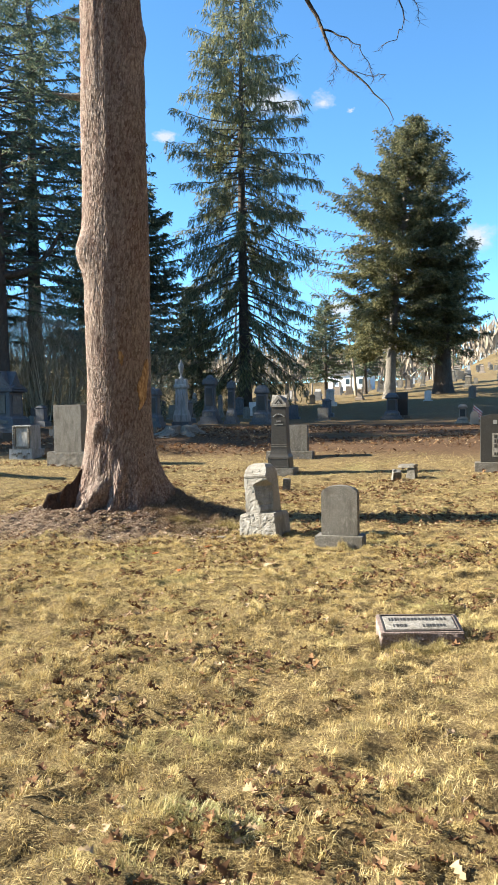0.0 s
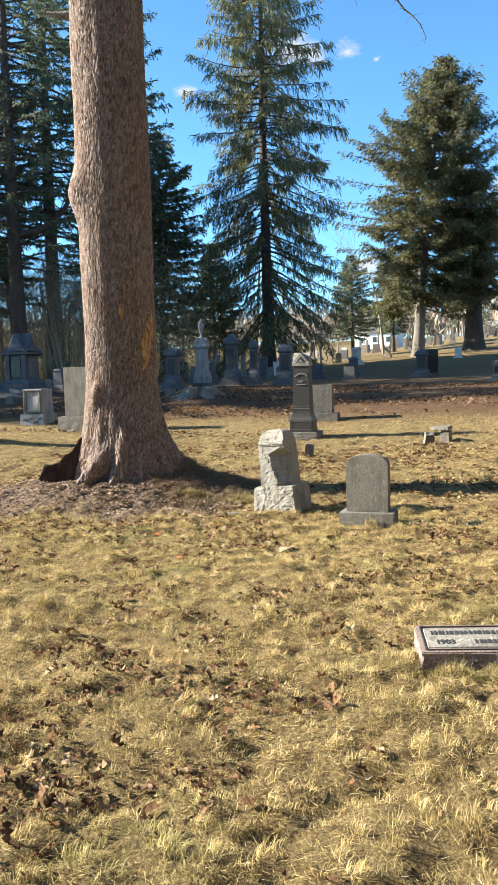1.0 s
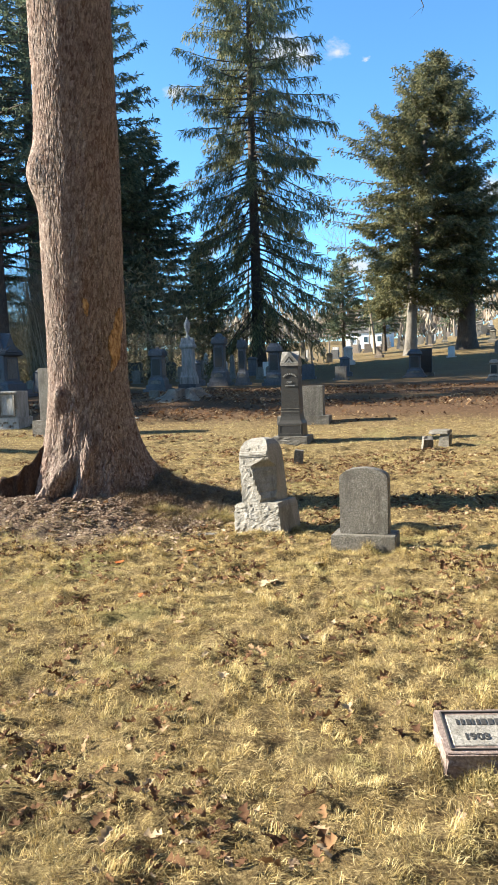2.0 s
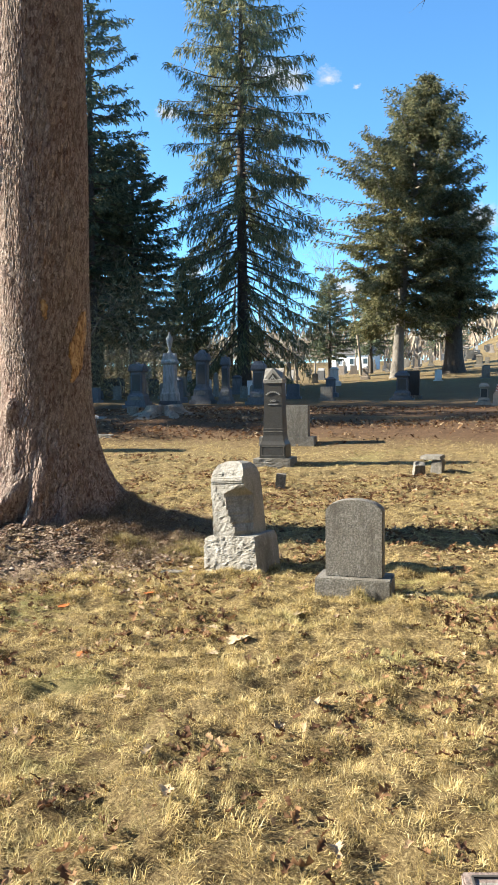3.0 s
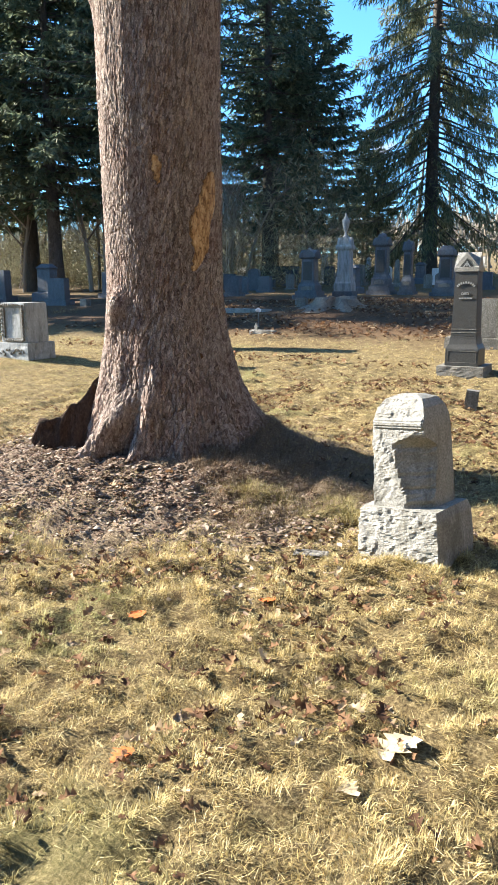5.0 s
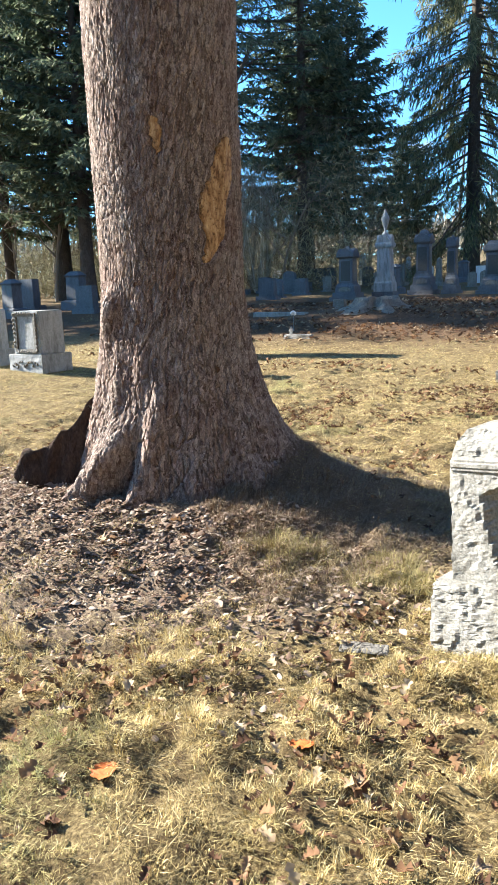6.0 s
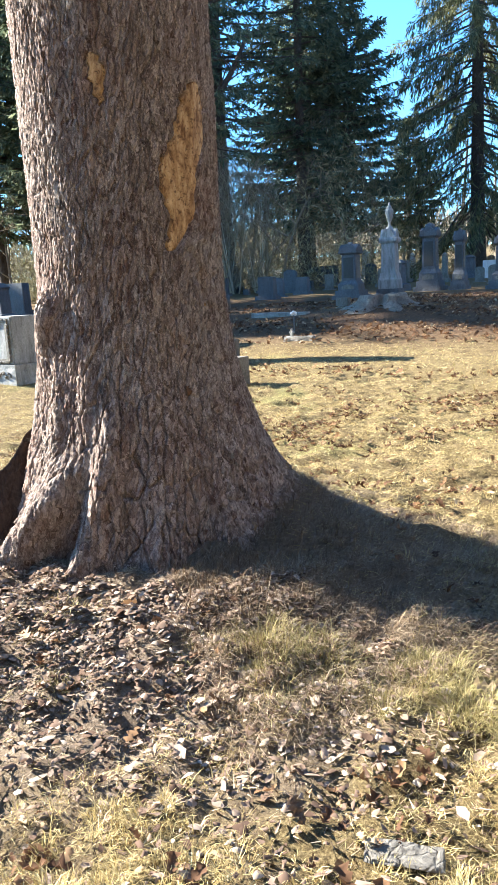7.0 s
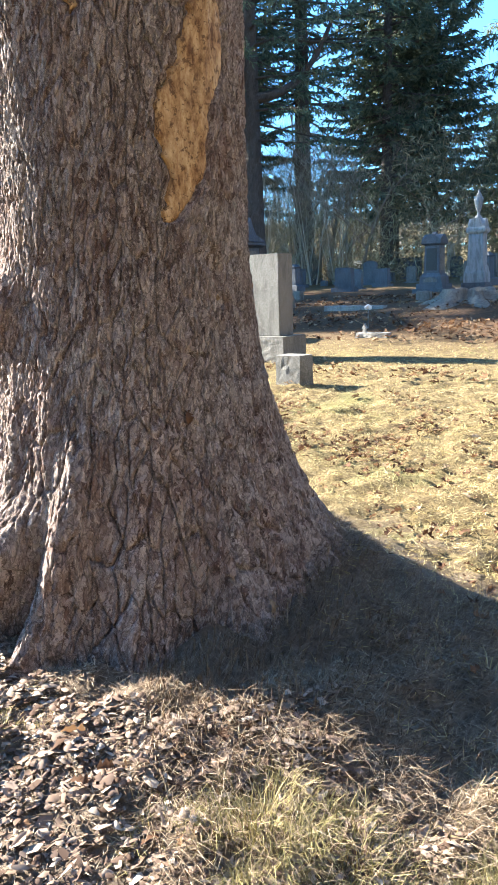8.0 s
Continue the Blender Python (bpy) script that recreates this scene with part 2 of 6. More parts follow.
def bark_mat(name, dark, mid, light, scale=1.0, relief=1.0, fissure=0.4, reddish=None):
    m, nt, b = node_mat(name, 0.95, 0.0, 0.15)
    co = coords(nt)
    v = nt.nodes.new("ShaderNodeTexVoronoi")
    v.feature = "F1"
    v.inputs["Scale"].default_value = 26 * scale
    mp = nt.nodes.new("ShaderNodeMapping")
    mp.inputs["Scale"].default_value = (1, 1, 0.33)
    warp = noise_node(nt, co, 14 * scale, 3, 0.6)
    add = nt.nodes.new("ShaderNodeVectorMath")
    add.operation = "MULTIPLY_ADD"
    nt.links.new(warp, add.inputs[0])
    add.inputs[1].default_value = (0.1 / scale, 0.1 / scale, 0.25 / scale)
    nt.links.new(co, add.inputs[2])
    nt.links.new(add.outputs[0], mp.inputs["Vector"])
    nt.links.new(mp.outputs["Vector"], v.inputs["Vector"])
    fine = noise_node(nt, co, 60 * scale, 7, 0.78, (1, 1, 0.5))
    broad = noise_node(nt, co, 1.7, 5, 0.65, (1, 1, 0.5))
    c = ramp_node(nt, [(0.33, dark), (0.52, mid), (0.69, light)], fine)
    c = mix_node(nt, ramp_node(nt, [(0.3, (0.0,) * 3), (0.75, (0.4,) * 3)], broad), c, tuple(0.5 * (x + y) for x, y in zip(mid, light)))
    if reddish:                                 # rusty inner bark and pale grey weathering in broad patches
        rust = noise_node(nt, co, 3.1, 6, 0.7, (1, 1, 0.45))
        c = mix_node(nt, ramp_node(nt, [(0.42, (0,) * 3), (0.62, (0.55,) * 3)], rust), c, reddish)
        grey = noise_node(nt, co, 5.3, 7, 0.75)
        c = mix_node(nt, ramp_node(nt, [(0.5, (0,) * 3), (0.7, (0.45,) * 3)], grey), c, (0.36, 0.315, 0.27))
    plate = nt.nodes.new("ShaderNodeSeparateColor")
    nt.links.new(v.outputs["Color"], plate.inputs["Color"])
    c = mix_node(nt, 0.3, c, ramp_node(nt, [(0.0, dark), (1.0, light)], plate.outputs["Red"]))
    lichen = noise_node(nt, co, 9, 6, 0.7)
    c = mix_node(nt, ramp_node(nt, [(0.65, (0,) * 3), (0.69, (0.6,) * 3)], lichen), c, (0.3, 0.31, 0.26))
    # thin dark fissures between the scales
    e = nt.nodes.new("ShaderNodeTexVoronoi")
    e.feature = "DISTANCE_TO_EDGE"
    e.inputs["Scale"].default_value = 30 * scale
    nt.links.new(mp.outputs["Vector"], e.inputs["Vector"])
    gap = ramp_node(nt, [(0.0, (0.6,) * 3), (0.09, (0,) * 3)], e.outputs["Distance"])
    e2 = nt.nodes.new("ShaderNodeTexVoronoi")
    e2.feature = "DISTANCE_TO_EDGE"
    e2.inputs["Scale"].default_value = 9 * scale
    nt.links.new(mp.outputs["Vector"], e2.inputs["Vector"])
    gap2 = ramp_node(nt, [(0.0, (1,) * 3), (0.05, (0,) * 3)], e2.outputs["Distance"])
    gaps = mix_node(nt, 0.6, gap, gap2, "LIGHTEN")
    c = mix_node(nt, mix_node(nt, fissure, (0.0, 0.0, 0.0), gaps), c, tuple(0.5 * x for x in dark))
    nt.links.new(c, b.inputs["Base Color"])
    h = nt.nodes.new("ShaderNodeMath")
    h.operation = "MULTIPLY_ADD"
    nt.links.new(gaps, h.inputs[0])
    h.inputs[1].default_value = -0.8
    nt.links.new(fine, h.inputs[2])
    bump_node(nt, b, h.outputs[0], relief, 0.02 / scale)
    return m


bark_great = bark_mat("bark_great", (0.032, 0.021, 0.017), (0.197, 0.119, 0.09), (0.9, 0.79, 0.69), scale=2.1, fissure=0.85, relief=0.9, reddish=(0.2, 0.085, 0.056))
bark_dark = bark_mat("bark_dark", (0.03, 0.02, 0.015), (0.07, 0.045, 0.032), (0.12, 0.08, 0.06))
bark_far = bark_mat("bark_far", (0.05, 0.042, 0.036), (0.11, 0.09, 0.075), (0.18, 0.155, 0.13), 0.5)
bark_stump = bark_mat("bark_stump", (0.12, 0.095, 0.07), (0.29, 0.245, 0.19), (0.48, 0.42, 0.34), 0.8)
bark_grey = bark_mat("bark_grey", (0.16, 0.14, 0.12), (0.26, 0.24, 0.21), (0.36, 0.34, 0.3), 0.5)


def island_mat(name, stops, rough=0.8, spec=0.2, through=0.0, patch=None, patch_scale=0.5, patch_range=(0.55, 0.7)):
    """Foliage, blades, leaves: each island its own colour, with broad patches of another."""
    m, nt, b = node_mat(name, rough, 0.0, spec)
    r = nt.nodes.new("ShaderNodeNewGeometry").outputs["Random Per Island"]
    c = ramp_node(nt, stops, r)
    if patch:
        f = noise_node(nt, coords(nt), patch_scale, 4, 0.6)
        c = mix_node(nt, ramp_node(nt, [(patch_range[0], (0,) * 3), (patch_range[1], (0.8,) * 3)], f), c, patch)
        f2 = noise_node(nt, coords(nt), patch_scale * 4, 5, 0.7)
        c = mix_node(nt, ramp_node(nt, [(0.5, (0,) * 3), (0.66, (0.68,) * 3)], f2), c, tuple(0.42 * x for x in stops[1][1]))
    nt.links.new(c, b.inputs["Base Color"])
    if through:
        t = nt.nodes.new("ShaderNodeBsdfTranslucent")
        nt.links.new(c, t.inputs["Color"])
        mx = nt.nodes.new("ShaderNodeMixShader")
        mx.inputs["Fac"].default_value = through
        out = nt.nodes["Material Output"]
        nt.links.new(b.outputs["BSDF"], mx.inputs[1])
        nt.links.new(t.outputs["BSDF"], mx.inputs[2])
        nt.links.new(mx.outputs["Shader"], out.inputs["Surface"])
    return m


needles_spruce = island_mat("needles_spruce", [(0.0, (0.065, 0.083, 0.048)), (0.5, (0.165, 0.178, 0.093)), (1.0, (0.3, 0.285, 0.15))], 0.7, 0.25, 0.45)
needles_olive = island_mat("needles_olive", [(0.0, (0.05, 0.06, 0.034)), (0.5, (0.14, 0.145, 0.072)), (1.0, (0.27, 0.25, 0.13))], 0.75, 0.2, 0.4)
needles_hemlock = island_mat("needles_hemlock", [(0.0, (0.065, 0.095, 0.065)), (0.5, (0.13, 0.165, 0.105)), (1.0, (0.22, 0.245, 0.145))], 0.7, 0.25, 0.4)
twigs_bare = island_mat("twigs_bare", [(0.0, (0.14, 0.11, 0.085)), (0.6, (0.26, 0.22, 0.17)), (1.0, (0.36, 0.32, 0.25))], 0.9, 0.1)
twigs_brush = island_mat("twigs_brush", [(0.0, (0.13, 0.115, 0.07)), (0.6, (0.28, 0.25, 0.15)), (1.0, (0.44, 0.41, 0.25))], 0.9, 0.1)
brush_green = island_mat("brush_green", [(0.0, (0.12, 0.13, 0.06)), (1.0, (0.3, 0.29, 0.15))], 0.9, 0.1)
grass_dry = island_mat("grass_dry", [(0.0, (0.27, 0.19, 0.08)), (0.3, (0.43, 0.325, 0.135)), (0.65, (0.57, 0.455, 0.2)), (1.0, (0.73, 0.62, 0.35))],
                       0.75, 0.15, 0.2, (0.37, 0.38, 0.155), 1.1, (0.53, 0.72))
leaf_brown = island_mat("leaf_brown", [(0.0, (0.06, 0.032, 0.02)), (0.45, (0.15, 0.082, 0.045)), (0.8, (0.26, 0.155, 0.08)), (1.0, (0.46, 0.36, 0.23))], 0.85, 0.08, 0.2)
bark_chips = island_mat("bark_chips", [(0.0, (0.09, 0.057, 0.04)), (0.5, (0.22, 0.155, 0.115)), (0.85, (0.34, 0.26, 0.195)), (1.0, (0.46, 0.385, 0.305))], 1.0, 0.0)
needle_duff = island_mat("needle_duff", [(0.0, (0.1, 0.065, 0.04)), (0.6, (0.26, 0.185, 0.12)), (1.0, (0.44, 0.35, 0.24))], 0.85, 0.15)


def ground_mat():
    m, nt, b = node_mat("turf", 0.95, 0.0, 0.1)
    co = coords(nt)
    fine = noise_node(nt, co, 70, 6, 0.8)
    straw = ramp_node(nt, [(0.32, (0.035, 0.023, 0.012)), (0.5, (0.2, 0.148, 0.07)), (0.72, (0.54, 0.43, 0.22))], fine)
    clump = noise_node(nt, co, 7, 6, 0.75)
    c = mix_node(nt, ramp_node(nt, [(0.36, (0.85,) * 3), (0.54, (0,) * 3)], clump), straw, (0.075, 0.05, 0.026))
    green = noise_node(nt, co, 0.55, 4, 0.6)
    c = mix_node(nt, ramp_node(nt, [(0.6, (0,) * 3), (0.78, (0.6,) * 3)], green), c, (0.26, 0.26, 0.1))
    # drifts of old leaves further off; part of their dark streaking is painted branch shade
    sep = nt.nodes.new("ShaderNodeSeparateXYZ")
    nt.links.new(co, sep.inputs[0])
    far = nt.nodes.new("ShaderNodeMath")
    far.operation = "DIVIDE"
    far.inputs[1].default_value = 100
    nt.links.new(sep.outputs["Y"], far.inputs[0])
    belt = ramp_node(nt, [(0.185, (0,) * 3), (0.205, (1,) * 3), (0.29, (1,) * 3), (0.33, (0.55,) * 3), (0.48, (0.5,) * 3), (0.55, (0.1,) * 3)], far.outputs[0])
    drift = ramp_node(nt, [(0.3, (0.25,) * 3), (0.43, (0.98,) * 3)], noise_node(nt, co, 0.6, 6, 0.68, (0.22, 1, 1)))
    mul = nt.nodes.new("ShaderNodeMath")
    mul.operation = "MULTIPLY"
    nt.links.new(drift, mul.inputs[0])
    nt.links.new(belt, mul.inputs[1])
    litter = ramp_node(nt, [(0.3, (0.045, 0.027, 0.017)), (0.7, (0.17, 0.105, 0.06))], noise_node(nt, co, 16, 5, 0.7))
    c = mix_node(nt, mul.outputs[0], c, litter)
    # the trodden litter round the great spruce
    dist = nt.nodes.new("ShaderNodeVectorMath")
    dist.operation = "DISTANCE"
    nt.links.new(co, dist.inputs[0])
    dist.inputs[1].default_value = (TREE[0] + 0.15, TREE[1] - 0.4, 0)
    wob = nt.nodes.new("ShaderNodeMath")
    wob.operation = "MULTIPLY_ADD"
    nt.links.new(noise_node(nt, co, 2.2, 5, 0.7), wob.inputs[0])
    wob.inputs[1].default_value = 1.6
    nt.links.new(dist.outputs["Value"], wob.inputs[2])
    ring = ramp_node(nt, [(0.0, (0.9,) * 3), (0.62, (0.9,) * 3), (0.78, (0,) * 3)], wob.outputs[0])
    scale = nt.nodes.new("ShaderNodeMath")
    scale.operation = "DIVIDE"
    nt.links.new(wob.outputs[0], scale.inputs[0])
    scale.inputs[1].default_value = 3.6
    nt.links.new(scale.outputs[0], ring.node.inputs["Fac"])
    duff = ramp_node(nt, [(0.3, (0.09, 0.065, 0.045)), (0.55, (0.25, 0.19, 0.14)), (0.8, (0.42, 0.34, 0.26))], noise_node(nt, co, 45, 6, 0.75))
    c = mix_node(nt, ring, c, duff)
    nt.links.new(c, b.inputs["Base Color"])
    bump_node(nt, b, noise_node(nt, co, 55, 7, 0.8), 0.9, 0.03)
    return m


turf = ground_mat()

# ---- ground: one sheet to the horizon ----
def spread(lo, a, b, hi, step, grow):
    mid = list(np.arange(a, b + step / 2, step))
    left, right, s = [], [], step
    x = a
    while x > lo:
        s *= grow
        x -= s
        left.append(x)
    x, s = b, step
    while x < hi:
        s *= grow
        x += s
        right.append(x)
    return np.array(left[::-1] + mid + right)


gx = spread(-1800, -8.8, 2.0, 1800, 0.06, 1.09)
gy = spread(-900, 2.1, 16.0, 2600, 0.06, 1.08)
GX, GY = np.meshgrid(gx, gy, indexing="xy")
ground_me = mesh_np("ground", np.stack([GX, GY, gz(GX, GY)], -1).reshape(-1, 3), grid_faces(len(gy), len(gx)), smooth=True)
ground_me.materials.append(turf)
ground = tagged(new("ground", ground_me), "dormant straw-coloured cemetery lawn, sloping up gently", "ground", kind="structure")


# ---- the great spruce ----
def trunk_radius(z):
    return np.interp(z, [-0.4, 0.0, 0.15, 0.3, 0.5, 0.8, 1.1, 1.5, 2.1, 3.0, 4.5, 6.0, 12.0, 20.0, 27.0],
                     [0.84, 0.76, 0.72, 0.68, 0.63, 0.56, 0.51, 0.475, 0.47, 0.485, 0.49, 0.48, 0.38, 0.2, 0.03])


# roots: bearing in degrees, how far they stand out, half-width in degrees, height over which they die away (1 more for one that keeps its depth up to a shoulder), twist per metre
ROOTS = [(-78, 0.085, 8, 1.95, 20), (-92, -0.08, 7, 1.75, 30), (-114, 0.15, 12, 1.7, 47), (-128, -0.05, 8, 0.5, 20), (-150, 0.1, 14, 0.5, 0), (-48, 0.05, 9, 0.5, 8), (-24, -0.09, 8, 0.22, 0),
         (-6, 0.16, 12, 0.3, 0), (38, 0.7, 27, 0.28, 0), (80, 0.3, 22, 0.35, 0), (120, 0.3, 20, 0.4, 0), (172, 0.25, 18, 0.5, 0)]
SCARS = [(-8, 2.01, 0.112, 0.38, 1.9), (-59, 2.37, 0.032, 0.11, 0.0), (2, 1.38, 0.011, 0.17, 0.3)]   # bearing, height, half-width, half-height, slant


def scar_mask(th, z, margin=0.0):
    out = np.zeros(np.broadcast(th, z).shape)
    for b, zc, hw, hh, sl in SCARS:
        u = ((th - radians(b) + np.pi) % (2 * np.pi) - np.pi) * 0.53
        v = (z - zc) / hh
        u = u - 0.05 * sl * v + 0.03 * vnoise(z * 5, z * 0 + 3, 41)
        w = hw * np.clip(1 + 0.35 * v, 0.3, 1.4) * np.sqrt(np.clip(1 - v * v, 0, 1)) + 0.02 * vnoise(z * 8, z * 0 + np.sign(u) * 7, 43) + 0.014 * vnoise(z * 45, z * 0 + np.sign(u) * 5, 44)
        out = np.maximum(out, sstep(0.012, -0.012, np.abs(u) - w - margin) * (np.abs(v) < 1))
    return out


def trunk_surface(th, z, bark=True):
    r = trunk_radius(z)
    for b, amp, half, fall, twist in ROOTS:
        d = ((th - radians(b) - radians(twist) * np.clip(z, 0, 1.2) + np.pi) % (2 * np.pi) - np.pi) / radians(half)
        rise = np.exp(-np.clip(z - 0.05, -0.3, 9) / fall) if fall < 1 else sstep(fall - 0.9, fall - 1.3, z) * (1 + 0.5 * sstep(0.4, 0.0, z))
        r = r + amp * np.exp(-d * d) * rise
    r = r + (0.035 * vnoise(th * 5.5 + 0.25 * z, z * 1.1, 24) + 0.02 * vnoise(th * 12, z * 1.6, 25)) * np.exp(-np.clip(z, 0, 9) / 0.55)
    r = r + 0.012 * vnoise(th * 2.2, z * 0.9, 21) + 0.01 * vnoise(th * 6, z * 2.2, 22)
    # torn, ropy bark at the foot
    foot = np.exp(-np.clip(z, 0, 9) / 0.55)
    r = r - 0.055 * foot * np.abs(vnoise(th * 9 + 1.5 * vnoise(z * 3, th * 4, 27), z * 2.4, 26)) - 0.035 * foot * np.abs(vnoise(th * 19, z * 7, 28)) + 0.02 * foot
    # swellings: a knot high up and a burl low down
    for b, zc, amp, sa, sz in ((226, 3.95, 0.13, 0.35, 0.3), (258, 1.37, 0.07, 0.13, 0.12), (250, 1.22, 0.05, 0.16, 0.2), (30, 7.1, 0.05, 0.25, 0.2)):
        d = ((th - radians(b) + np.pi) % (2 * np.pi) - np.pi) / sa
        r = r + amp * np.exp(-d * d - ((z - zc) / sz) ** 2)
    if bark:
        u = th * 0.55 + 0.01 * vnoise(z * 9, th * 8, 31)
        f1, f2, val = worley(u / 0.021, z / 0.046 + 0.35 * vnoise(u * 14, z * 8, 32), 33)
        plate = sstep(0.0, 0.22, f2 - f1) * (0.35 + 0.65 * val)
        g1, g2, _v = worley(u / 0.05 + 0.7 * vnoise(z * 5, u * 9, 38), z / 0.19, 37)
        crack = sstep(0.0, 0.1, g2 - g1)
        fine = fbm(u * 110, z * 60, 35)
        low = 1 + 2.0 * np.exp(-np.clip(z, 0, 9) / 0.6)
        b = 0.008 * plate + 0.011 * crack * low + 0.005 * fine * low
        s = scar_mask(th, z, 0.015)
        r = r + (b - 0.021) * (1 - s) - 0.024 * s
    return r


def trunk_points(th, z, r):
    bend = 0.02 * np.sin(z * 0.35)
    return np.stack([r * np.cos(th) + bend, r * np.sin(th), z], -1)


great = empty("spruce_tree", pose(TREE[0], TREE[1], 0), "huge old spruce with grey-brown scaly bark and flared roots", "tree")
zz = np.concatenate([np.arange(-0.3, 2.9, 0.009), np.arange(2.9, 7.6, 0.022), np.arange(7.6, 27.1, 0.25)])
tt = np.concatenate([np.radians(np.linspace(-165, 62, 560, endpoint=False)), np.radians(np.linspace(62, 195, 60, endpoint=False))])
TH, ZZ = np.meshgrid(tt, zz, indexing="xy")
tm = mesh_np("trunk", trunk_points(TH, ZZ, trunk_surface(TH, ZZ)).reshape(-1, 3), grid_faces(len(zz), len(tt), wrap=True), smooth=True)
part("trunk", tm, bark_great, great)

m, nt, b = node_mat("bare_wood", 0.75, 0.0, 0.2)
co = coords(nt)
wc = ramp_node(nt, [(0.36, (0.13, 0.06, 0.024)), (0.5, (0.38, 0.225, 0.1)), (0.66, (0.6, 0.42, 0.22))], noise_node(nt, co, 26, 7, 0.75, (1, 1, 0.45)))
wc = mix_node(nt, ramp_node(nt, [(0.54, (0,) * 3), (0.6, (0.8,) * 3)], noise_node(nt, co, 42, 5, 0.75)), wc, (0.09, 0.045, 0.02))
nt.links.new(wc, b.inputs["Base Color"])
bump_node(nt, b, noise_node(nt, co, 60, 6, 0.7, (1, 1, 0.2)), 0.5, 0.01)
bare_wood = m
for bdeg, zc, hw, hh, sl in SCARS:
    th = radians(bdeg) + np.linspace(-0.34, 0.34, 60) * (1 if hw > 0.07 else 0.5)
    z = zc + np.linspace(-1.05, 1.05, 110) * hh
    T2, Z2 = np.meshgrid(th, z, indexing="xy")
    keep = scar_mask(T2, Z2)
    r = trunk_surface(T2, Z2, False) - 0.03 + 0.02 * keep + 0.004 * vnoise(T2 * 30, Z2 * 8, 51)
    f = grid_faces(len(z), len(th))
    sel = (keep.ravel()[f].mean(1) > 0.3).reshape(len(z) - 1, len(th) - 1)
    grown = np.zeros(sel.shape, bool)            # one connected patch, grown from its middle
    grown[sel.shape[0] // 2] = sel[sel.shape[0] // 2]
    for _ in range(160):
        wide = grown.copy()
        wide[1:] |= grown[:-1]
        wide[:-1] |= grown[1:]
        wide[:, 1:] |= grown[:, :-1]
        wide[:, :-1] |= grown[:, 1:]
        grown = wide & sel
    f = f[grown.ravel()]
    used, inv = np.unique(f, return_inverse=True)
    me = mesh_np("bare_wood_scar", trunk_points(T2, Z2, r).reshape(-1, 3)[used], inv.reshape(-1, 4), smooth=True)
    part("bare_wood_scar", me, bare_wood, great, "tan bare wood where bark has come away")


def strip_limb(h, p0, bearing, length, rise, r0, seed, sides=6, n=10, sag=0.0):
    s = np.linspace(0, 1, n)
    a = radians(bearing)
    P = np.stack([p0[0] + math.cos(a) * length * s, p0[1] + math.sin(a) * length * s,
                  p0[2] + rise * s - sag * s * (1 - s) * 4], 1)
    P[1:] += 0.03 * length * np.stack([vnoise(s[1:] * 3, s[1:] * 0 + k, seed) for k in (1, 5, 9)], 1)
    h.add(*tube_np(P, r0 * (1 - 0.9 * s), sides))
    return P


# dead stubs on the trunk
for bearing, z, ln, r0 in ((204, 6.25, 0.42, 0.065), (206, 7.35, 0.3, 0.03), (20, 8.0, 0.3, 0.04)):
    h = Heap()
    a = radians(bearing)
    strip_limb(h, (0.45 * math.cos(a), 0.45 * math.sin(a), z), bearing, ln, 0.06, r0, int(z * 10))
    part("branch_stub", h.mesh("branch_stub", True), bark_grey, great, "broken pale branch stub")
# a bare hanging bough, forked into fine twigs
h = Heap()
rs = np.random.default_rng(5)


def twig_line(h, ends, r0, r1, seed, n=14, wob=0.05):
    """A crooked tube through a few waypoints; returns its points."""
    W = np.array(ends, float)
    k = np.linspace(0, len(W) - 1, n)
    P = np.stack([np.interp(k, np.arange(len(W)), W[:, q]) for q in range(3)], 1)
    P[1:-1] += wob * np.stack([vnoise(k[1:-1] * 2.3, k[1:-1] * 0 + q, seed) for q in (1, 5, 9)], 1)
    h.add(*tube_np(P, np.linspace(r0, r1, n), 5))
    return P


LINES = [([(0.4, 0.7, 11.6), (1.3, 2.4, 10.6), (2.13, 3.56, 9.07), (2.37, 3.6, 8.5), (2.59, 3.6, 8.03), (3.2, 3.56, 7.39), (3.66, 3.56, 6.72)], 0.06, 0.006),
         ([(2.37, 3.6, 8.5), (2.7, 3.55, 8.31), (3.1, 3.5, 8.08)], 0.022, 0.006), ([(3.1, 3.5, 8.08), (3.25, 3.56, 7.78), (3.32, 3.56, 7.47)], 0.008, 0.004),
         ([(2.4, 3.2, 10.2), (3.6, 3.5, 9.4), (3.77, 3.56, 8.77), (3.84, 3.56, 8.32), (3.7, 3.56, 8.08), (3.4, 3.56, 7.95)], 0.02, 0.004), ([(3.6, 3.5, 9.4), (4.05, 3.56, 8.72), (4.13, 3.56, 8.32)], 0.01, 0.004),
         ([(2.59, 3.6, 8.03), (2.62, 3.62, 7.8), (2.5, 3.6, 7.58)], 0.008, 0.003), ([(2.75, 3.6, 7.86), (2.9, 3.4, 7.6), (3.3, 3.4, 7.45), (3.55, 3.4, 7.45)], 0.01, 0.004)]
for k, (ends, r0, r1) in enumerate(LINES):
    P1 = twig_line(h, ends, r0, r1, 60 + k, 24 if k == 0 else 14)
    for q in range(9 if k == 0 else 3, len(P1)):
        for rep in range(2):
            strip_limb(h, P1[q], rs.uniform(0, 360), rs.uniform(0.06, 0.22), rs.uniform(-0.2, 0.04), 0.0045, k * 31 + q * 2 + rep, 3, 4)
part("hanging_bough", h.mesh("hanging_bough"), bark_far, great, "bare bough with fine hanging twigs")


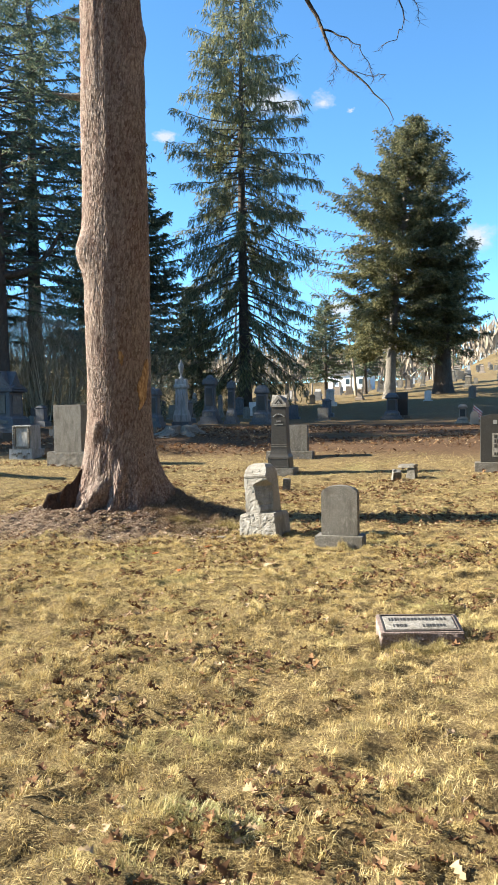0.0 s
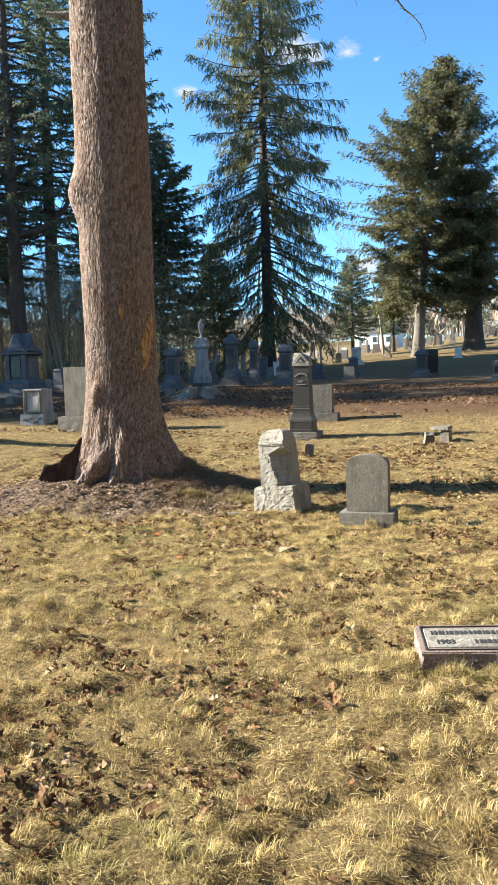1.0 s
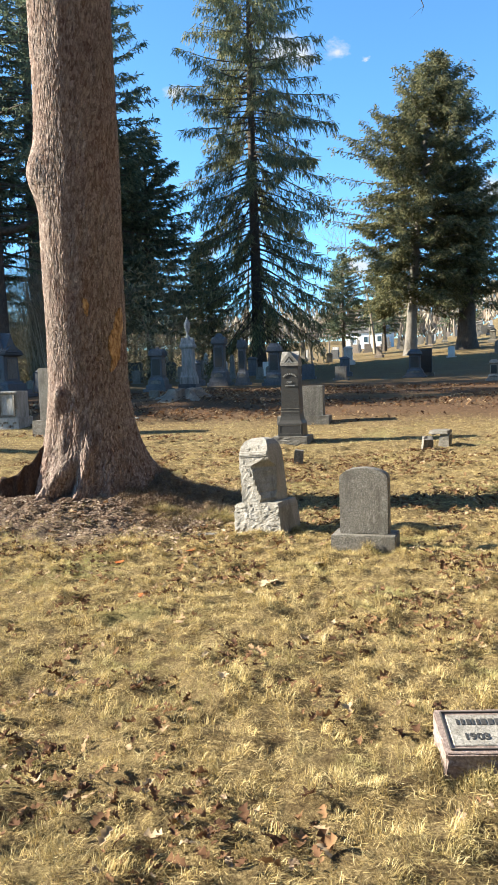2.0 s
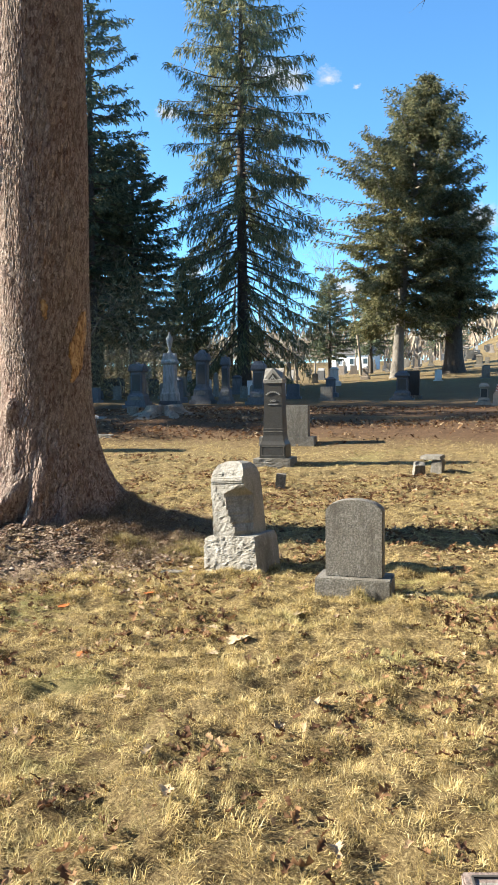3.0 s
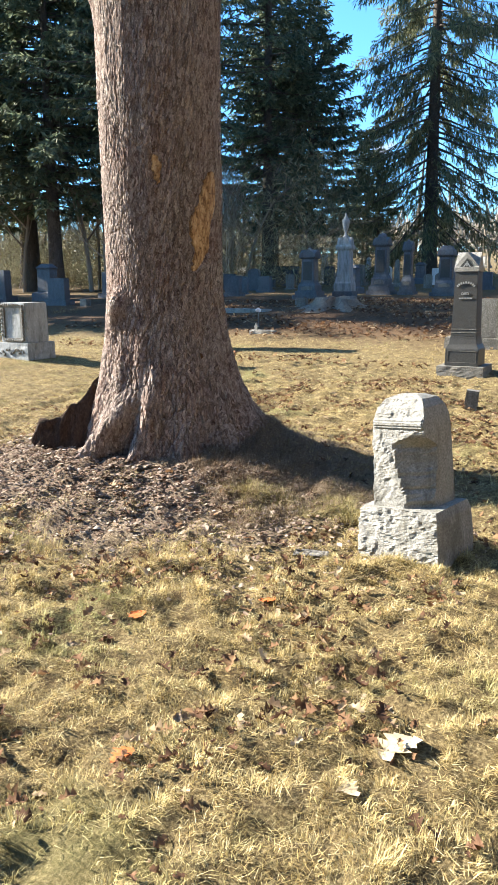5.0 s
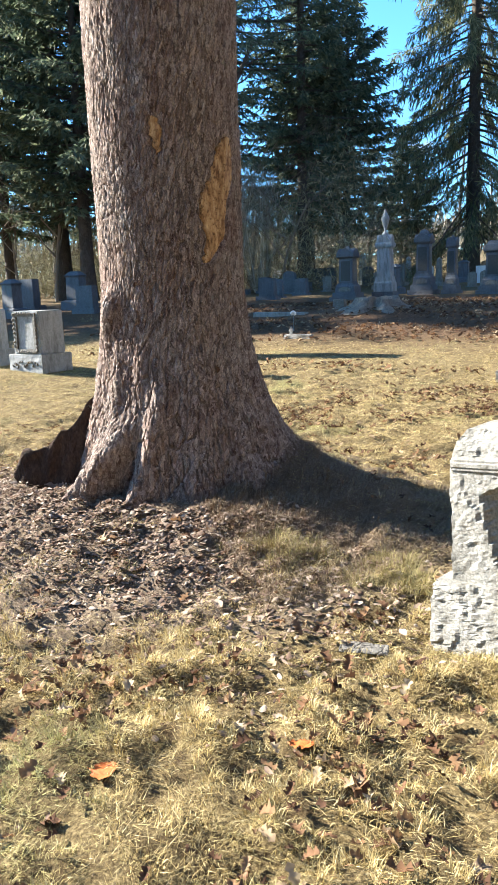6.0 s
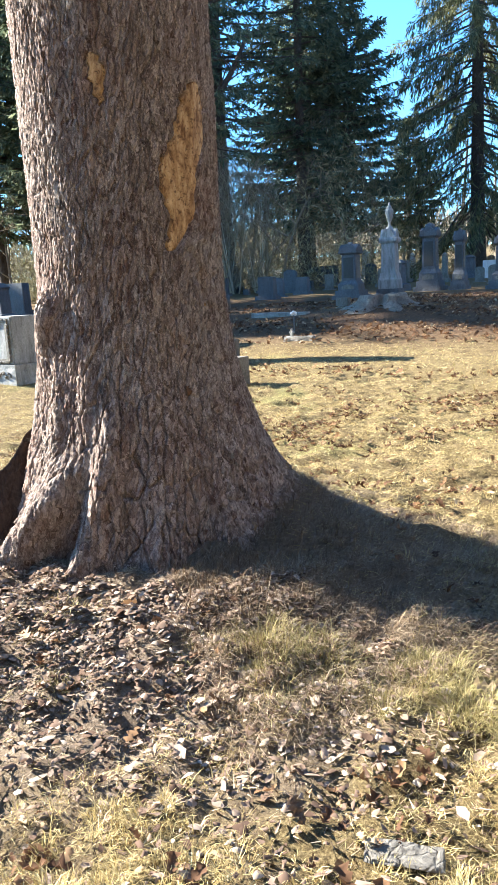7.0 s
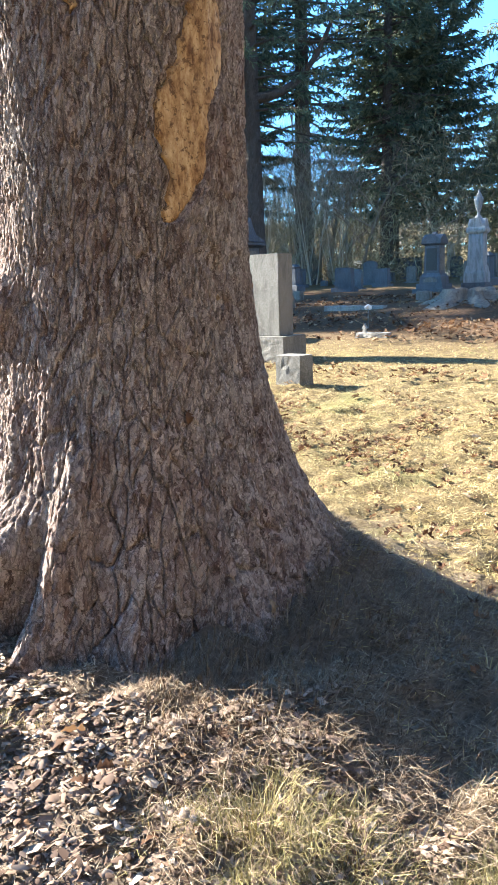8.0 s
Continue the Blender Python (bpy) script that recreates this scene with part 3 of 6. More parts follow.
# a curved slab of fallen bark propped against the roots
slab = empty("bark_slab", pose(-6.06, 9.79, 0), "dark curved slab of loose bark leaning on the roots", "bark slab")
u_ = np.linspace(0, 1, 40)
v_ = np.linspace(0, 1, 16)
U, V_ = np.meshgrid(u_, v_, indexing="xy")
top = np.interp(u_, [0, 0.1, 0.3, 0.55, 0.75, 0.95, 1.0], [0.13, 0.25, 0.27, 0.34, 0.44, 0.58, 0.62]) + 0.03 * vnoise(u_ * 12, u_ * 0, 81)
sheets = []
for back in (0.0, 0.035):
    X = (U - 0.5) * 0.56 + 0.02 * vnoise(V_ * 6, U * 3, 83)
    Z = V_ * (top[None] + 0.15) - 0.15 + gz1(-6.06, 9.79)
    Y = 0.1 * (U - 0.2) ** 2 + 0.22 * (V_ * top[None]) + 0.02 * vnoise(U * 9, V_ * 5, 82) + back
    sheets.append(np.stack([X, Y, Z], -1).reshape(-1, 3))
f0 = grid_faces(16, 40)
edge = np.concatenate([np.arange(40), np.arange(1, 16) * 40 + 39, np.arange(38, -1, -1) + 600, np.arange(14, 0, -1) * 40])
e2 = np.roll(edge, -1)
me = mesh_np("bark", np.concatenate(sheets), np.concatenate([f0, f0[:, ::-1] + 640, np.stack([edge, edge + 640, e2 + 640, e2], 1)]), smooth=True)
part("bark", me, bark_dark, slab)
slab.rotation_euler = (0, 0, radians(24))


# ---- conifers ----
def conifer(H, base, R, seed, n_limbs=260, droop=0.35, hang=0.6, dens=1.0, width=0.07, lean=0.0, trunk_r=None, top_pow=0.8, inner=0.12, size=1.0, shape=None, snags=(), loose=0.0):
    """Meshes of trunk with limbs, and of foliage, for a tree of height H."""
    g = np.random.default_rng(seed)
    wood = Heap()
    tr = trunk_r or H * 0.014
    s = np.linspace(0, 1, 24)
    wood.add(*tube_np(np.stack([0.12 * np.sin(s * 5 + seed) * s + lean * s ** 1.5, 0.1 * np.cos(s * 4) * s, -0.3 + s * (H + 0.3)], 1),
                      np.maximum(tr * (1.25 * np.exp(-s * 25) * 0.5 + (1 - s) ** 0.85), 0.015), 12))
    bs, ds, ls = [], [], []
    for i in range(n_limbs):
        u = ((i + g.random()) / n_limbs) ** 0.85
        z = base + u * (H - base - 0.2)
        prof = np.interp(u, *shape) if shape else (1 - u) ** top_pow * (0.72 + 0.28 * min(1, u * 3.5))
        a = i * 2.39996 + g.uniform(-0.5, 0.5)
        L = max(0.25, R * prof * g.choice([g.uniform(0.55, 0.85), g.uniform(0.85, 1.15)]))
        if i in snags:                          # half-bare limbs that reach out of the crown
            a, L = math.pi + g.uniform(-0.35, 0.35), R * 1.4
        n = max(4, int(L / 0.2))
        t = np.linspace(0, 1, n)
        up = (0.3 * u - droop * (1 - u)) * L
        if loose and i not in snags:            # limbs that slope every way, so that no tiers show
            up += loose * L * g.normal()
        zc = z + up * t ** 1.2 + 0.2 * L * np.clip(t - 0.55, 0, 1)
        side = np.array([-math.sin(a), math.cos(a), 0])
        wig = 0.06 * L * np.sin(t * 4 + g.uniform(0, 6)) * t
        x0 = lean * max(0.0, z / H) ** 1.5
        P = np.stack([x0 + math.cos(a) * L * t + side[0] * wig, math.sin(a) * L * t + side[1] * wig, zc], 1)
        wood.add(*tube_np(P[:: max(1, n // 5)], 0.01 + 0.011 * L * (1 - t[:: max(1, n // 5)]), 4))
        m = max(10, int(n * 9 * dens * (0.45 if i in snags else 1.0)))
        q_ = g.uniform(inner, 1.0, m) ** 0.75
        pb = np.stack([np.interp(q_, t, P[:, q]) for q in range(3)], 1)
        if loose:
            pb = pb + g.normal(0, 0.4 * loose, (m, 3))
        out = np.array([math.cos(a), math.sin(a), 0.05])
        sgn = g.choice([-1, 1], m)
        ang = g.uniform(0.2, 1.25, m)
        d = out[None] * np.cos(ang)[:, None] + side[None] * (sgn * np.sin(ang))[:, None]
        d[:, 2] += -hang * g.uniform(0.0, 1.6, m) + 0.12
        d /= np.linalg.norm(d, axis=1)[:, None]
        ln = (0.2 + 0.34 * g.random(m) ** 1.5 * (1 + 0.8 * hang * (1 - q_ * 0.5))) * (0.55 + 0.5 * min(1.0, L / 2.5)) * size
        bs.append(pb)
        ds.append(d)
        ls.append(ln)
        for rep in range(2):                    # sprigs on each twig
            pb2 = pb + d * (ln * g.uniform(0.2, 0.85, m))[:, None]
            d2 = d * 0.8 + g.normal(0, 0.5, (m, 3))
            d2[:, 2] -= 0.35 * hang
            d2 /= np.linalg.norm(d2, axis=1)[:, None]
            bs.append(pb2)
            ds.append(d2)
            ls.append(ln * g.uniform(0.35, 0.7, m))
    bs, ds, ls = np.concatenate(bs), np.concatenate(ds), np.concatenate(ls)
    V, Q = kites(bs, ds, ls, width * g.uniform(0.5, 1.2, len(bs)), g.normal(0, 1, (len(bs), 3)))
    return wood.mesh("trunk", True), mesh_np("crown", V, Q)


top_wood, top_leaf = conifer(26.5, 11.8, 5.6, 51, n_limbs=130, droop=0.12, hang=0.9, dens=0.3, width=0.2, trunk_r=0.05, size=1.6)
part("limbs", top_wood, bark_dark, great)
part("crown", top_leaf, needles_hemlock, great)


def tree(name, meshes, x, y, rz, label, bark, leaves, group="", s=1.0, sz=1.0):
    t = empty(name, pose(x, y, gz1(x, y) - 0.1, 0, 0, rz), label, "tree", group)
    t.scale = (s, s, s * sz)
    part("trunk", meshes[0], bark, t)
    part("crown", meshes[1], leaves, t)
    return t


norway = conifer(32.6, 2.8, 5.7, 3, n_limbs=320, droop=0.78, hang=2.1, dens=0.66, width=0.06, trunk_r=0.42, size=1.0, loose=0.09,
                 shape=([0, 0.2, 0.42, 0.6, 0.78, 0.88, 1], [0.86, 0.97, 0.95, 0.78, 0.52, 0.34, 0.04]))
tree("spruce_tree", norway, -17.0, 51.0, 20, "tall spruce with hanging branchlets and thin crown", bark_far, needles_spruce)
yew = conifer(21.6, 3.6, 4.9, 8, n_limbs=440, droop=0.2, hang=0.8, dens=0.95, width=0.085, trunk_r=0.42, lean=2.3, size=0.8, loose=0.3,
              shape=([0, 0.15, 0.4, 0.65, 0.82, 0.9, 0.96, 1], [0.75, 0.98, 1.0, 0.86, 0.55, 0.34, 0.18, 0.05]), snags=(60, 96, 128, 141, 166, 199, 232, 268))
tree("hemlock_tree", yew, -8.3, 60.5, 0, "broad olive-green hemlock with a pale trunk", bark_grey, needles_olive)
yew2 = conifer(13.5, 3.6, 3.7, 12, n_limbs=240, droop=0.15, hang=0.8, dens=0.9, width=0.085, size=0.8, trunk_r=0.75, loose=0.28,
               shape=([0, 0.2, 0.6, 0.85, 1], [0.75, 1.0, 0.85, 0.5, 0.1]))
tree("hemlock_tree", yew2, -4.4, 63.0, 60, "hemlock with a thick dark divided trunk", bark_far, needles_olive)
dark = conifer(26.0, 4.5, 5.8, 17, n_limbs=160, droop=0.28, hang=0.6, dens=0.52, width=0.085, trunk_r=0.42, top_pow=0.5, size=1.0)
dark3 = conifer(26.0, 4.5, 5.8, 18, n_limbs=110, droop=0.28, hang=0.6, dens=0.28, width=0.2, trunk_r=0.42, top_pow=0.5, size=1.6)
dark2 = conifer(16.0, 3.2, 4.4, 23, n_limbs=190, droop=0.2, hang=0.7, dens=0.74, width=0.095, trunk_r=0.28, top_pow=0.55, size=1.0)
airy = conifer(27.0, 6.5, 6.4, 29, n_limbs=160, droop=0.22, hang=0.7, dens=0.45, width=0.07, trunk_r=0.46, size=0.95,
               shape=([0, 0.2, 0.5, 0.8, 1], [0.7, 1.0, 0.9, 0.5, 0.08]))
# the tall hemlock that shows behind the great trunk, with one heavy upswept limb
edge_tree = tree("hemlock_tree", airy, -25.7, 35.5, 0, "tall dark hemlock with an open crown and an upswept limb", bark_far, needles_hemlock, "dark hemlocks along the edge", 1.0)
h = Heap()
s_ = np.linspace(0, 1, 12)
h.add(*tube_np(np.stack([2.7 * s_ ** 0.9, 2.3 * s_ ** 0.9, 8.2 + 0.25 * s_ + 2.9 * s_ ** 2.6], 1), 0.24 - 0.16 * s_, 9))
for k in range(9):
    q = 0.3 + 0.08 * k
    strip_limb(h, (2.7 * q ** 0.9, 2.3 * q ** 0.9, 8.2 + 0.25 * q + 2.9 * q ** 2.6), 40 + 130 * (k % 2) - 20 * k, 1.6, 0.9, 0.05, 140 + k, 5, 7)
part("limb", h.mesh("limb", True), bark_far, edge_tree)
DARKS = [(dark, -33.8, 42.0, 50, 1.0, 1.1), (dark, -31.6, 40.0, 260, 1.0, 0.95), (dark2, -32.6, 36.0, 10, 1.4, 1.0), (dark, -36.5, 38.0, 130, 1.0, 1.0), (dark2, -26.5, 49.0, 200, 1.1, 1.0),
         (dark, -42.5, 43.0, 190, 1.0, 1.0), (dark2, -39.8, 36.8, 40, 1.25, 1.0), (dark3, -45.0, 36.0, 240, 1.0, 1.0),
         (dark, -36.5, 29.5, 10, 1.0, 1.0), (dark3, -36.0, 25.6, 170, 0.85, 1.0), 
         # the next three trees stand out of view, placed to shade the slope
         (dark3, -38.5, 18.2, 200, 0.85, 1.0), (dark3, -43.0, 16.0, 110, 0.85, 1.0), (dark3, -47.0, 20.4, 20, 1.0, 1.0), (dark2, -15.0, 68.0, 10, 0.6, 0.95), (dark2, -12.6, 75.0, 70, 0.62, 1.0), (dark2, -24.2, 49.5, 30, 1.05, 1.0), (dark2, -22.3, 54.0, 130, 0.6, 1.0)]
DARKS += [(airy, -28.5, 43.0, 40, 1.1, 1.1), (dark, -25.2, 46.0, 75, 0.85, 1.3)]
for me2, x, y, rz, s_, sz_ in DARKS:
    tree("hemlock_tree", me2, x, y, rz, "dark green hemlock at the cemetery's edge", bark_far, needles_hemlock, "dark hemlocks along the edge", s_, sz_)


# ---- headstones ----
def at(x, y, rz=0, lean=0, tip=0, sink=0.03):
    return pose(x, y, gz1(x, y) - sink, tip, lean, rz)


def bars(parent, rows, material, y, name="inscription", tilt=None):
    """Unreadable lines of lettering: rows of (x, z, width, height), broken into short bars."""
    g = random.Random(len(rows) * 7 + int(abs(y) * 100))
    for x, z, w, hgt in rows:
        bm = bmesh.new()
        px = x - w / 2
        while px < x + w / 2 - hgt * 0.3:
            bw = hgt * g.uniform(0.45, 0.95)
            ret = bmesh.ops.create_cube(bm, size=1)
            bmesh.ops.transform(bm, matrix=Matrix.LocRotScale((px + bw / 2, 0, 0), None, (bw, 0.006, hgt)), verts=ret["verts"])
            px += bw + hgt * 0.28
        mtx = pose(0, y, z) if tilt is None else tilt @ pose(0, 0, z)
        bmesh.ops.transform(bm, matrix=mtx, verts=list(bm.verts))
        tagged(part(name, bm, material, parent), "line of worn lettering", kind="stuff")


def lettering(words, size, m):
    """Raised letters in the built-in face, laid in the plane of m."""
    cu = bpy.data.curves.new("lettering", "FONT")
    cu.body, cu.size, cu.extrude, cu.offset = words, size, 0.002, 0.0012
    tmp = bpy.data.objects.new("lettering", cu)
    me = bpy.data.meshes.new_from_object(tmp)
    me.transform(m)
    bpy.data.objects.remove(tmp)
    return me


def arch(w, h, rise, n=14, shoulder=0.0):
    """Outline of a tablet with a rounded top."""
    out = [(-w / 2, 0), (w / 2, 0), (w / 2, h - rise)]
    k = w / 2 - shoulder
    if shoulder:
        out.append((k, h - rise))
    for i in range(1, n):
        a = math.pi * i / n
        out.append((k * math.cos(a), h - rise + rise * math.sin(a)))
    if shoulder:
        out.append((-k, h - rise))
    out.append((-w / 2, h - rise))
    return out


# rough-hewn stone beside the spruce
rsn = empty("gravestone", at(-2.86, 9.4, -9, -4.5), "rough-hewn pale granite gravestone leaning on a rock-faced base", "gravestone")
part("base", rock([(-0.1, 0.5, 0.43), (0.1, 0.5, 0.44), (0.25, 0.49, 0.42), (0.3, 0.46, 0.39)], 26, 0.016, 17, 2, front_only=True), granite_pale, rsn)
bm = rock([(0.28, 0.335, 0.33), (0.5, 0.33, 0.325), (0.72, 0.32, 0.315), (0.8, 0.31, 0.3), (0.86, 0.285, 0.25), (0.905, 0.23, 0.17), (0.925, 0.12, 0.08)], 20, 0.013, 13, 5, front_only=True)
for v in bm.verts:                              # the corner breaks back along a ragged line
    if v.co.z < 0.735:
        line = np.interp(v.co.z, [0.28, 0.32, 0.37, 0.42, 0.5, 0.56, 0.61, 0.645, 0.68, 0.72], [0.06, 0.03, 0.045, 0.025, 0.0, -0.02, -0.01, -0.03, 0.0, 0.1])
        line += 0.02 * noise.noise(Vector((4.1, 0, v.co.z * 31))) + 0.012 * noise.noise(Vector((1.7, 0, v.co.z * 70)))
        depth = 0.7 * max(0.0, v.co.x - line) + 0.012 * (v.co.x > line)
        v.co.y += depth * min(1.0, max(0.0, (0.735 - v.co.z) / 0.09)) * min(1.0, max(0.0, (0.13 - v.co.y) / 0.28))
part("headstone", bm, granite_pale, rsn)
part("roll_moulding", move(prism([(-0.035, 0.745), (0.005, 0.74), (0.02, 0.76), (0.02, 0.79), (0.0, 0.81), (-0.03, 0.81)], 0.31, 0.008), rz=-90, y=-0.15), granite_pale, rsn, "smooth band across the rough front")

# round-topped tablet
gsn = empty("gravestone", at(-1.78, 8.84, 1.5), "grey granite tablet gravestone with a rounded top", "gravestone")
part("base", loft([(-0.1, 0.56, 0.3), (0.165, 0.555, 0.295)], 0.008), granite_grey, gsn)
part("tablet", prism([(x, z + 0.165) for x, z in arch(0.425, 0.575, 0.09)], 0.13, 0.006), granite_grey, gsn)
bars(gsn, [(0, 0.6, 0.2, 0.016), (0, 0.55, 0.24, 0.02), (0, 0.48, 0.16, 0.012), (0, 0.44, 0.2, 0.012)], granite_grey, -0.0624)

# slant marker of pink granite
mk = empty("grave_marker", pose(-0.534, 5.335, -0.035, 0, 0, 17), "low pink granite slant marker with a worn inscription", "grave marker")
bm = prism([(-0.135, -0.12), (0.135, -0.12), (0.135, 0.18), (-0.125, 0.12)], 0.55, 0.006)
move(bm, rz=-90)
move(bm, rz=180)
bmesh.ops.subdivide_edges(bm, edges=list(bm.edges), cuts=11, use_grid_fill=True)
bm.normal_update()
for v in bm.verts:                              # pitched sides under a smooth top
    side_ = 1.0 - abs(v.normal.z)
    if side_ > 0.4:
        v.co += Vector((v.normal.x, v.normal.y, 0)) * side_ * (0.014 * noise.noise(v.co * 17) + 0.01 * noise.noise(v.co * 45))
part("block", bm, granite_pink, mk)
slope = pose(0, -0.125, 0.1215) @ pose(0, 0, 0, math.degrees(math.atan2(0.06, 0.26)))
fr = bmesh.new()
for dx, dy, sx, sy in ((0, 0.025, 0.5, 0.006), (0, 0.243, 0.5, 0.006), (-0.25, 0.134, 0.006, 0.218), (0.25, 0.134, 0.006, 0.218)):
    r_ = bmesh.ops.create_cube(fr, size=1)
    bmesh.ops.transform(fr, matrix=slope @ Matrix.LocRotScale((dx, dy, 0.002), None, (sx, sy, 0.006)), verts=r_["verts"])
part("carved_border", fr, inscription_dark, mk)
pl = bmesh.new()
r_ = bmesh.ops.create_cube(pl, size=1)
bmesh.ops.transform(pl, matrix=slope @ Matrix.LocRotScale((0, 0.134, 0.0), None, (0.47, 0.18, 0.008)), verts=r_["verts"])
bmesh.ops.bevel(pl, geom=list(pl.edges), offset=0.003, segments=1, affect="EDGES")
part("panel", pl, granite_pale, mk, "paler polished inscription panel")
g_ = random.Random(3)
for x, yy, w, hgt in ((0, 0.178, 0.4, 0.034), (0.1, 0.092, 0.17, 0.034)):
    bm = bmesh.new()
    px = x - w / 2
    while px < x + w / 2 - 0.012:
        bw = g_.uniform(0.007, 0.02)
        r_ = bmesh.ops.create_cube(bm, size=1)
        bmesh.ops.transform(bm, matrix=slope @ Matrix.LocRotScale((px + bw / 2, yy, 0.005), None, (bw, hgt, 0.004)), verts=r_["verts"])
        px += bw + g_.uniform(0.006, 0.012)
    tagged(part("inscription", bm, granite_dark, mk), "line of worn lettering", kind="stuff")

part("year", lettering("1903", 0.052, slope @ pose(-0.19, 0.075, 0.0045)), granite_dark, mk, "carved year 1903")

# obelisk-shaped family monument
ob = empty("monument", at(-4.81, 17.0, 4, sink=0.03), "dark polished granite pedestal monument with a gabled cap coloured as sunlit", "monument")
part("base", rock([(-0.1, 0.7, 0.7), (0.15, 0.69, 0.69)], 12, 0.012, 9, 3, True), granite_grey, ob)
part("plinth", loft([(0.15, 0.5, 0.5), (0.4, 0.49, 0.49), (0.42, 0.47, 0.47), (0.47, 0.42, 0.42), (0.55, 0.39, 0.39), (0.59, 0.385, 0.385)], 0.006), granite_dark, ob)
for zb, sx_ in ((0.2, 0.42), (0.37, 0.42)):
    part("panel_line", loft([(zb, sx_, 0.502), (zb + 0.006, sx_, 0.502)]), granite_grey, ob)
for sx_ in (-0.21, 0.21):
    part("panel_line", move(loft([(0.2, 0.006, 0.502), (0.376, 0.006, 0.502)]), x=sx_), granite_grey, ob)
part("shaft", loft([(0.59, 0.375, 0.375), (0.7, 0.37, 0.37), (1.54, 0.33, 0.33)], 0.006), granite_dark, ob)
for zb in (0.64, 0.69):
    part("moulding", loft([(zb, 0.38, 0.38), (zb + 0.012, 0.38, 0.38)]), granite_grey, ob)
bm = bmesh.new()
for k in range(2):
    q = prism([(-0.185, 1.6), (-0.18, 1.54), (0.18, 1.54), (0.185, 1.6), (0.0, 1.82)], 0.35)
    move(q, rz=90 * k)
    me_ = bpy.data.meshes.new("t")
    q.to_mesh(me_)
    q.free()
    bm.from_mesh(me_)
# dark stone like the shaft; sun on its slopes is put into the colour
part("cap", bm, granite_pale, ob, "cross-gabled cap, coloured pale for sun on its slopes")
bars(ob, [(0, 1.15, 0.19, 0.022)], inscription_pale, -0.181)
part("inscription", lettering("DIED", 0.05, pose(-0.062, -0.179, 1.2, 90)), inscription_pale, ob, "pale carved word DIED")
arc = bmesh.new()
for k in range(9):                              # lettering set in an arch, worn past reading
    a = radians(150 - 15 * k)
    r_ = bmesh.ops.create_cube(arc, size=1)
    bmesh.ops.transform(arc, matrix=Matrix.LocRotScale((0.14 * math.cos(a), -0.178, 1.28 + 0.1 * math.sin(a)), Euler((0, math.pi / 2 - a, 0)), (0.02, 0.008, 0.03)), verts=r_["verts"])
part("inscription", arc, inscription_pale, ob, "arched line of worn pale lettering")
part("pediment", prism([(-0.125, 1.575), (0.125, 1.575), (0.0, 1.73)], 0.36), granite_dark, ob, "dark polished pediment panel")
for sx_, ang_ in ((-0.03, 35), (0.03, -35), (0, 0)):
    part("trefoil", move(loft([(-0.035, 0.016, 0.004), (0.035, 0.016, 0.004)]), x=sx_, y=-0.182, z=1.63 + 0.02 * (sx_ == 0), ry=ang_), inscription_pale, ob)


def slab_stone(name, x, y, rz, w, d, h, bw, bd, bh, mat_s, mat_b, label, outline=None, lean=0, group="", base_rock=0.012, tip=0):
    t = empty(name, at(x, y, rz, lean, tip), label, "gravestone", group)
    part("base", rock([(-0.15, bw, bd), (bh, bw * 0.985, bd * 0.985)], 8, base_rock, 8, x + y, True), mat_b, t)
    o = outline or [(-w / 2, 0), (w / 2, 0), (w / 2, h), (-w / 2, h)]
    part("tablet", prism([(a, b + bh) for a, b in o], d, 0.008), mat_s, t)
    return t


slab_stone("gravestone", -5.2, 19.3, 5, 0.92, 0.28, 0.68, 1.2, 0.5, 0.2, granite_grey, granite_grey, "plain grey granite slab gravestone on a rock-faced base")
fm = slab_stone("gravestone", 0.08, 17.7, 3, 1.05, 0.26, 1.05, 1.3, 0.5, 0.22, granite_dark, granite_grey, "wide polished grey granite gravestone with pale lettering",
                [(-0.525, 0), (0.525, 0), (0.525, 1.0), (0.3, 1.05), (-0.3, 1.05), (-0.525, 1.0)])
bars(fm, [(0.05, 1.1, 0.62, 0.09)], inscription_pale, -0.132)
part("panel", move(loft([(0.34, 0.56, 0.012), (0.86, 0.56, 0.012)], 0.004), y=-0.131), granite_pale, fm, "paler frosted inscription panel")
bars(fm, [(0.0, 0.79, 0.48, 0.075), (0.0, 0.685, 0.48, 0.075), (0.0, 0.58, 0.48, 0.075), (0.0, 0.41, 0.48, 0.06)], granite_dark, -0.14)
sl = slab_stone("gravestone", -10.74, 17.75, 2, 0.8, 0.36, 1.22, 1.1, 0.6, 0.4, granite_grey, granite_grey, "tall plain grey granite slab gravestone on a thick base")
post = empty("footstone", at(-8.98, 16.15, 3), "short square granite footstone with a flat top", "footstone")
part("block", rock([(-0.1, 0.37, 0.3), (0.43, 0.36, 0.29)], 8, 0.01, 9, 4, True), granite_grey, post)
fp = empty("footstone", at(-3.93, 14.25, 12, 6), "small tilted square stone post", "footstone")
part("block", rock([(-0.1, 0.15, 0.15), (0.24, 0.14, 0.14)], 5, 0.006, 12, 6, True), granite_grey, fp)
bs1 = empty("broken_stone", at(-2.08, 16.1, 20, 0, 24, -0.02), "broken leaning piece of an old stone marker", "broken stone")
part("block", rock([(-0.1, 0.2, 0.14), (0.22, 0.16, 0.12)], 6, 0.02, 9, 7), granite_grey, bs1)
bs2 = empty("broken_stone", at(-1.82, 16.5, -15, 8, 4, 0.0), "flat broken stone slab propped on a block", "broken stone")
part("slab", move(rock([(0.2, 0.36, 0.24), (0.26, 0.34, 0.22)], 6, 0.012, 9, 8), ry=-9, x=-0.06), granite_grey, bs2)
